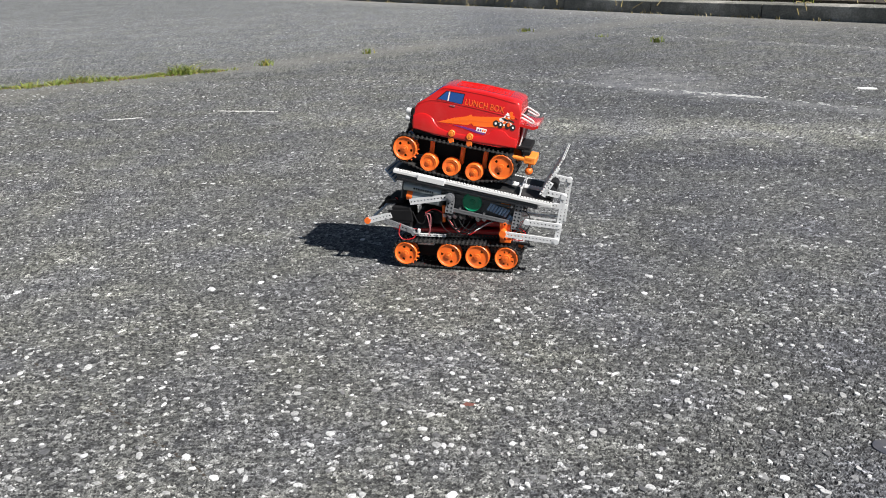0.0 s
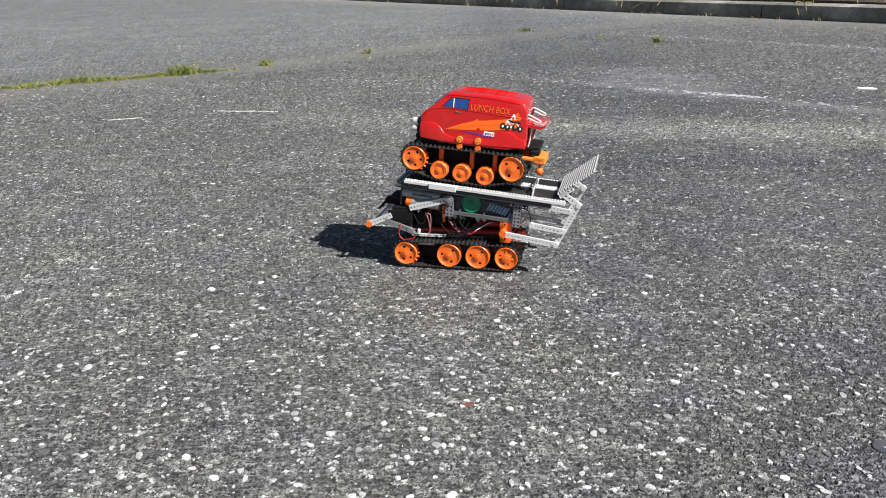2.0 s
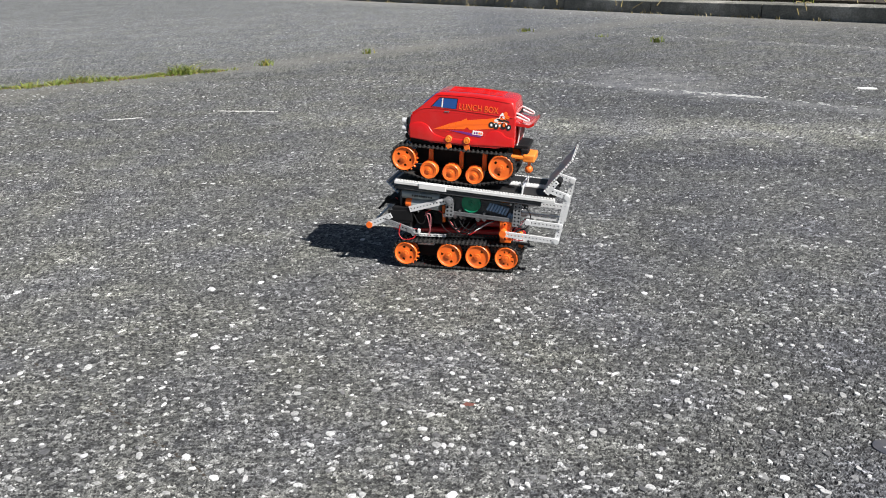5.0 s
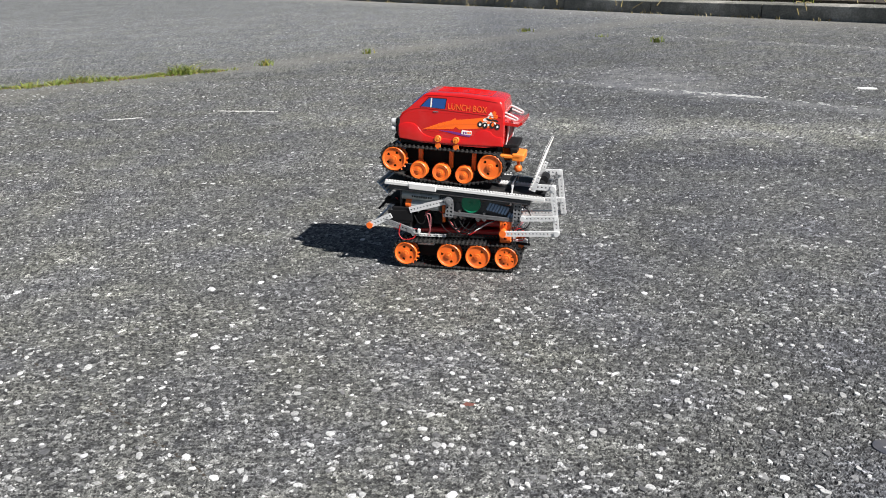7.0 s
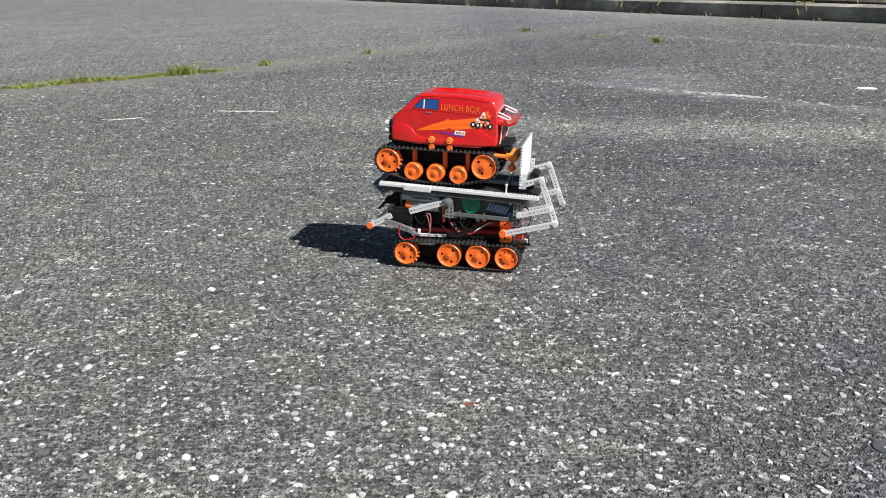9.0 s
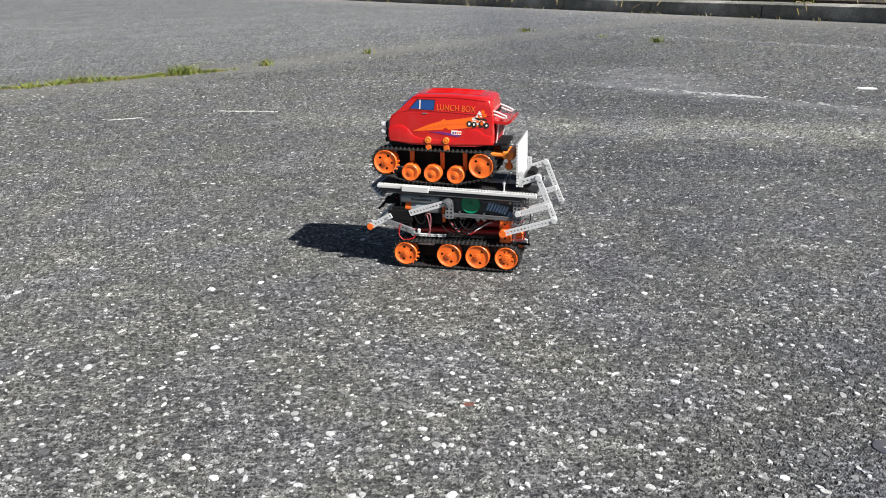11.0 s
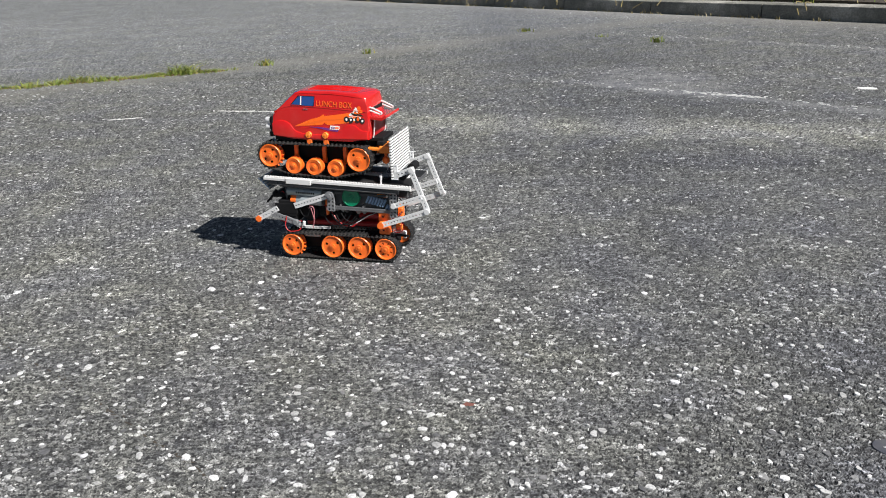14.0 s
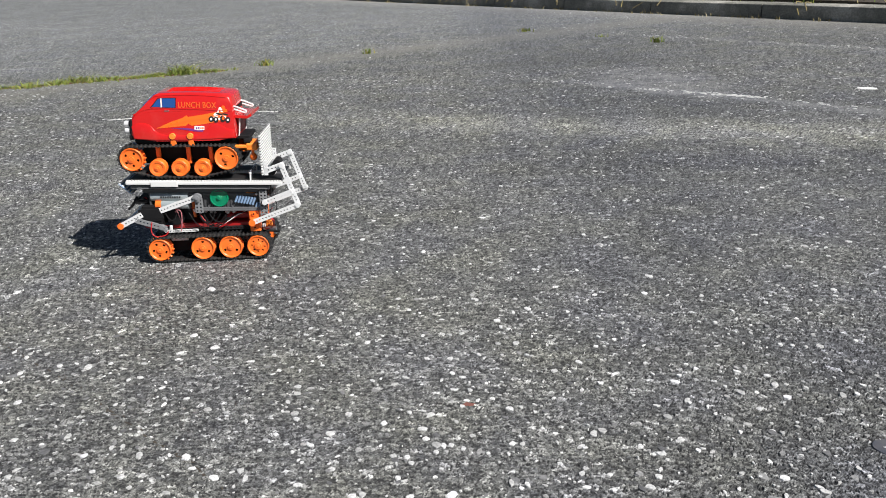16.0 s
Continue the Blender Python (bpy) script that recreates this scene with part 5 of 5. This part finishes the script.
    # printed picture at the rear, as plain patches of colour
    for x, z, rx, rz, mat, p, t in ((66, 56.5, 12, 3.4, M_DECAL_W, 5, 0.1), (61, 62, 5, 2.4, M_DECAL_W, 5, 0.4), (70, 68, 2.2, 4.6, M_DECAL_W, 5, 0.5), (65.5, 67, 1.3, 3.4, M_DECAL_W, 5, -0.4), (74, 70.5, 3.0, 3.4, M_DECAL_Y, 6, 0.0), (77, 66.5, 4.0, 2.6, M_DECAL_O, 7, -0.2),
                                    (52, 55, 4.6, 4.6, M_DECAL_K, 7, 0), (60, 54, 4.4, 4.6, M_DECAL_K, 7, 0), (81, 53.5, 4.2, 4.4, M_DECAL_K, 7, 0), (72, 55, 4.4, 5.0, M_DECAL_K, 7, 0), (66, 62, 6.0, 1.5, M_DECAL_K, 7, -0.3), (76, 61.5, 6, 1.2, M_DECAL_K, 7, -0.25),
                                    (52, 55, 1.8, 2.0, M_DECAL_W, 9, 0), (60, 54.5, 1.6, 2.0, M_DECAL_W, 9, 0), (73, 56, 2.2, 3.0, M_DECAL_Y, 9, 0), (81, 53.5, 1.6, 1.8, M_DECAL_W, 9, 0), (66, 58, 3.0, 1.4, M_DECAL_O, 9, 0.2)):
        van_blob(body, "picture_patch", 47 + (x - 47) * 0.82, z + 1.5, rx * 0.85, rz * 0.9, mat, p * 0.0001, turn=t)
    # lettering
    for s in (-1, 1):
        cu = bpy.data.curves.new("lettering", "FONT")
        cu.body, cu.size, cu.extrude, cu.space_character = "LUNCH BOX", 0.0116, 0.0003, 1.06
        tmp = bpy.data.objects.new("lettering_tmp", cu)
        scene.collection.objects.link(tmp)
        bpy.context.view_layer.update()
        me = bpy.data.meshes.new_from_object(tmp.evaluated_get(bpy.context.evaluated_depsgraph_get()))
        bpy.data.objects.remove(tmp)
        w = max(v.co.x for v in me.vertices)
        k = 0.0545 / w
        for v in me.vertices:
            lx, lz = v.co.x * k, v.co.y
            if s > 0:
                lx = 0.0545 - lx
            z = 0.0733 - 0.03 * lx + lz
            v.co = (0.0045 + lx, s * (half_width(z) + 0.0003 + v.co.z), z)
        me.materials.append(M_DECAL_Y)
        o = new("lettering", me)
        o.parent = body
        tagged(o, "gold printed lettering")
    # bumper lamps
    for s in (-1, 1):
        for z in (0.0508, 0.0408):
            bm = bmesh.new()
            rod(bm, (-0.0640, s * 0.0355, z), (-0.0735, s * 0.0355, z), 0.0045, 20)
            rod(bm, (-0.0734, s * 0.0355, z), (-0.0745, s * 0.0355, z), 0.0037, 20)
            h = part("headlamp", bm, M_LAMP, body, "round silver headlamp")
            bm = bmesh.new()
            rod(bm, (-0.0645, s * 0.0355, z), (-0.0675, s * 0.0355, z), 0.0048, 20)
            part("band", bm, M_BLACK, h)
    for s in (-1, 1):
        bm = bmesh.new()
        box(bm, -0.0668, -0.0620, *sorted((s * 0.0300, s * 0.0408)), 0.0345, 0.0570, 0.0012)
        part("lamp_housing", bm, M_BLACK, body, "black headlamp housing")
    bm = bmesh.new()
    box(bm, -0.0695, -0.0645, -0.0298, 0.0298, 0.0435, 0.0485, 0.001)
    part("bumper", bm, M_BLACK, body, "black front bumper bar")
    bm = bmesh.new()
    box(bm, -0.069, -0.062, -0.040, 0.040, 0.0275, 0.0345, 0.001)
    part("front_skid", bm, M_BLACK, body)
    # raised red tailgate on white hoops and struts
    bm = bmesh.new()
    slab(bm, [(0.081, 0.0605), (0.101, 0.0590), (0.107, 0.0625), (0.1075, 0.0585), (0.101, 0.0550), (0.082, 0.0565)], -0.032, 0.032)
    part("rear_shelf", bm, M_RED, body, "red rear shelf")
    for s in (-1, 1):
        bm = bmesh.new()
        y = s * 0.027
        tube(bm, [(0.080, y, 0.0715), (0.084, y, 0.0720), (0.096, y, 0.0672), (0.0995, y, 0.0652), (0.0975, y, 0.0630), (0.087, y, 0.0665), (0.081, y, 0.0685)], 0.0013, 8)
        part("hoop", bm, M_WHITE, body, "white tubular hoop")
        bm = bmesh.new()
        tube(bm, [(0.094, y, 0.0565), (0.0895, y, 0.0550), (0.0885, y, 0.047), (0.0870, y, 0.034), (0.0860, y, 0.029)], 0.0010, 8)
        part("rear_strut", bm, M_WHITE, body, "white tubular strut")
    bm = bmesh.new()
    box(bm, 0.0845, 0.0865, -0.024, 0.035, 0.030, 0.055, 0.0008)
    part("tailgate", bm, M_DARKRED, body, "red tailgate panel")
    # chassis
    bm = bmesh.new()
    box(bm, -0.066, 0.074, -0.023, 0.023, -0.006, 0.026, 0.001)
    box(bm, -0.078, 0.088, -0.020, 0.020, -0.012, -0.005, 0.001)
    part("chassis", bm, M_BLACK, van, "black plastic chassis")
    bm = bmesh.new()
    box(bm, 0.081, 0.102, -0.028, 0.02, 0.024, 0.030, 0.0012)
    box(bm, 0.093, 0.103, -0.034, -0.016, 0.0195, 0.0255, 0.001)
    part("rear_box", bm, M_BLACK, van, "black box behind the body")
    bm = bmesh.new()
    box(bm, 0.076, 0.108, -0.036, -0.029, 0.0115, 0.0165, 0.0012)
    box(bm, 0.096, 0.1125, -0.036, 0.0, 0.0085, 0.019, 0.0015)
    part("tow_bracket", bm, M_YELLOW, van, "orange tow bracket")
    bm = bmesh.new()
    rod(bm, (0.105, -0.030, -0.006), (0.105, -0.030, 0.0085), 0.0022, 10)
    bmesh.ops.create_uvsphere(bm, u_segments=16, v_segments=10, radius=0.0056, matrix=Matrix.Translation((0.105, -0.030, -0.002)))
    part("tow_ball", bm, M_ORANGE, van, "orange tow ball")
    bm = bmesh.new()
    perforated(bm, 4, 2, 0.004, -0.036, -0.034, pose(-0.068, 0, 0.021, 0, 35, 0))
    part("front_brace", bm, M_BLUE, van, "pale grey-blue front brace")
    for s in (-1, 1):
        for x in (-0.0335, 0.0105, 0.043):
            bm = bmesh.new()
            box(bm, x - 0.0032, x + 0.0032, *sorted((s * 0.026, s * 0.031)), -0.011, 0.018, 0.0008)
            part("suspension_post", bm, M_ORANGE, van, "orange suspension post")
        for x in (-0.006, 0.0195):
            bm = bmesh.new()
            box(bm, x - 0.0042, x + 0.0042, *sorted((s * 0.0405, s * 0.0442)), 0.0185, 0.0275, 0.001)
            post = part("side_mount", bm, M_ORANGE, van, "orange side mount")
            bm = bmesh.new()
            lathe(bm, [(0, 0), (0.0016, 0), (0.002, 0.0008), (0.0040, 0.0004), (0.0045, 0.0010), (0.0045, 0.006), (0, 0.006)], 24)
            bmesh.ops.transform(bm, matrix=pose(x, s * 0.0462, 0.033, 0, 0, 0 if s < 0 else 180), verts=bm.verts)
            part("knob", bm, M_YELLOW, post, "round yellow-orange knob")
    place, total, cnt = hull_path([(-0.0685, 0, 0.0180), (0.0685, 0, 0.0180), (-0.0325, -0.0135, 0.0128), (-0.0005, -0.0140, 0.0128), (0.0325, -0.0145, 0.0128)], 0.0063)
    proto = None
    for s in (-1, 1):
        yc = s * 0.0365
        part("track_belt", belt_mesh(place, total, yc - 0.0095, yc + 0.0095, 0.0012), M_RUBBER, van, "black rubber track belt")
        for i in range(cnt):
            x, z, a = place(total * i / cnt)
            m = pose(x, yc, z, 0, 180 - a, 0)
            if proto is None:
                proto = part("track_link", lug_mesh(0.021), M_RUBBER, van)
                proto.matrix_basis = m
            else:
                share("track_link", proto, van, m)
        for x, z, r, kind in ((-0.0685, 0, 0.0168, "drive"), (0.0685, 0, 0.0172, "plain"), (-0.0325, -0.0135, 0.0125, "road"), (-0.0005, -0.0140, 0.0125, "road"), (0.0325, -0.0145, 0.0125, "road")):
            bm = wheel_mesh(r, 0.015, 5, 2, teeth=18) if kind == "drive" else wheel_mesh(r, 0.015, 3, 2) if kind == "plain" else wheel_mesh(r, 0.013, 0, 0, 0.0036, style="road")
            w = part("wheel", bm, M_ORANGE, van, {"drive": "orange plastic sprocket wheel", "plain": "orange plastic track wheel", "road": "small orange plastic road wheel"}[kind])
            w.matrix_basis = pose(x, s * 0.0471, z, 0, 0, 0 if s < 0 else 180) @ pose(0, 0, 0, 0, 25 * x * 1000 % 70, 0)
            bm = bmesh.new()
            rod(bm, (0, -0.0012 if kind == "road" else -0.0009, 0), (0, 0.003, 0), 0.0009, 10)
            part("axle", bm, M_YELLOW, w)
            if kind != "road":
                # black disc added so the wheel's holes look shaded inside
                bm = bmesh.new()
                rod(bm, (0, 0.0040, 0), (0, 0.0062, 0), r * 0.8, 24)
                part("hole_shade", bm, M_BLACK, w)
    return van


ground = build_ground()
build_marks()
build_crack()
build_grass()
build_kerb()
carrier, moving = build_carrier()
van = build_van()
build_stones(ground)


# ---- what moves ----
def motions():
    walk(carrier, [(t, carrier_pose(t)) for t in TIMES])
    walk(van, [(t, carrier_pose(t) @ deck_pose(t)) for t in TIMES])
    slow = [t for t in TIMES if t <= 12] + [12.5, 13, 13.5, 14, 14.5, 15, 15.5, 16.0]
    walk(moving["deck"], [(t, deck_pose(t)) for t in slow])
    frame_rows, flap_rows, hook_rows, low, up_, mid_ = [], [], [], [], [], []
    for t in slow:
        x, z, a = at_time(DECK, t)
        sink = (a + 10.2) / 9.6
        frame_rows.append((t, pose((25.5 - 2.5 * sink) * MM, 0, (101 - 3.5 * sink) * MM, 0, -(a - 0.8), 0)))
        root, f, top = flap_state(t)
        flap_rows.append((t, planar(root, f)))
        (h,) = at_time(HOOK, t)
        hook_rows.append((t, pose(-0.093, 0, 0.078, 0, -h, 0)))
        knee, top = linkage(t)
        d = knee - PIVOT
        low_a = math.degrees(math.atan2(d.y, d.x))
        e = top - knee
        up_a = math.degrees(math.atan2(e.y, e.x))
        low.append((t, planar(PIVOT, low_a)))
        up_.append((t, planar(knee, up_a)))
        mid_.append((t, planar(knee + e.normalized() * 22, low_a + 180)))
    walk(moving["frame"], frame_rows)
    walk(moving["flap"], flap_rows)
    walk(moving["hook"], hook_rows)
    for obs, rows in ((moving["lower"], low), (moving["upright"], up_), (moving["middle"], mid_)):
        for ob in obs:
            walk(ob, rows)
    # how far each track has run: the drive plus the turn
    dense = [0, 12.2] + [t for t in TIMES if t > 12.25]
    run = {-1: [], 1: []}
    s = {-1: 0.0, 1: 0.0}
    last = at_time(DRIVE, 0)
    for t in dense:
        x, y, h = at_time(DRIVE, t)
        ahead = -((x - last[0]) * math.cos(radians(h)) + (y - last[1]) * math.sin(radians(h)))
        for k in s:
            s[k] += ahead + k * radians(h - last[2]) * 0.0365
            run[k].append((t, s[k]))
        last = (x, y, h)
    for w, base, side, r in moving["wheels"]:
        turn = -1 if side < 0 else 1
        walk(w, [(t, base @ pose(0, 0, 0, 0, turn * math.degrees(d / 0.0178), 0)) for t, d in run[side]])
    for ob, side, yc, start in moving["lugs"]:
        rows = []
        for t, d in run[side]:
            x, z, a = moving["place"](start + d)
            rows.append((t, pose(x, yc, z, 0, 180 - a, 0)))
        walk(ob, rows)


motions()
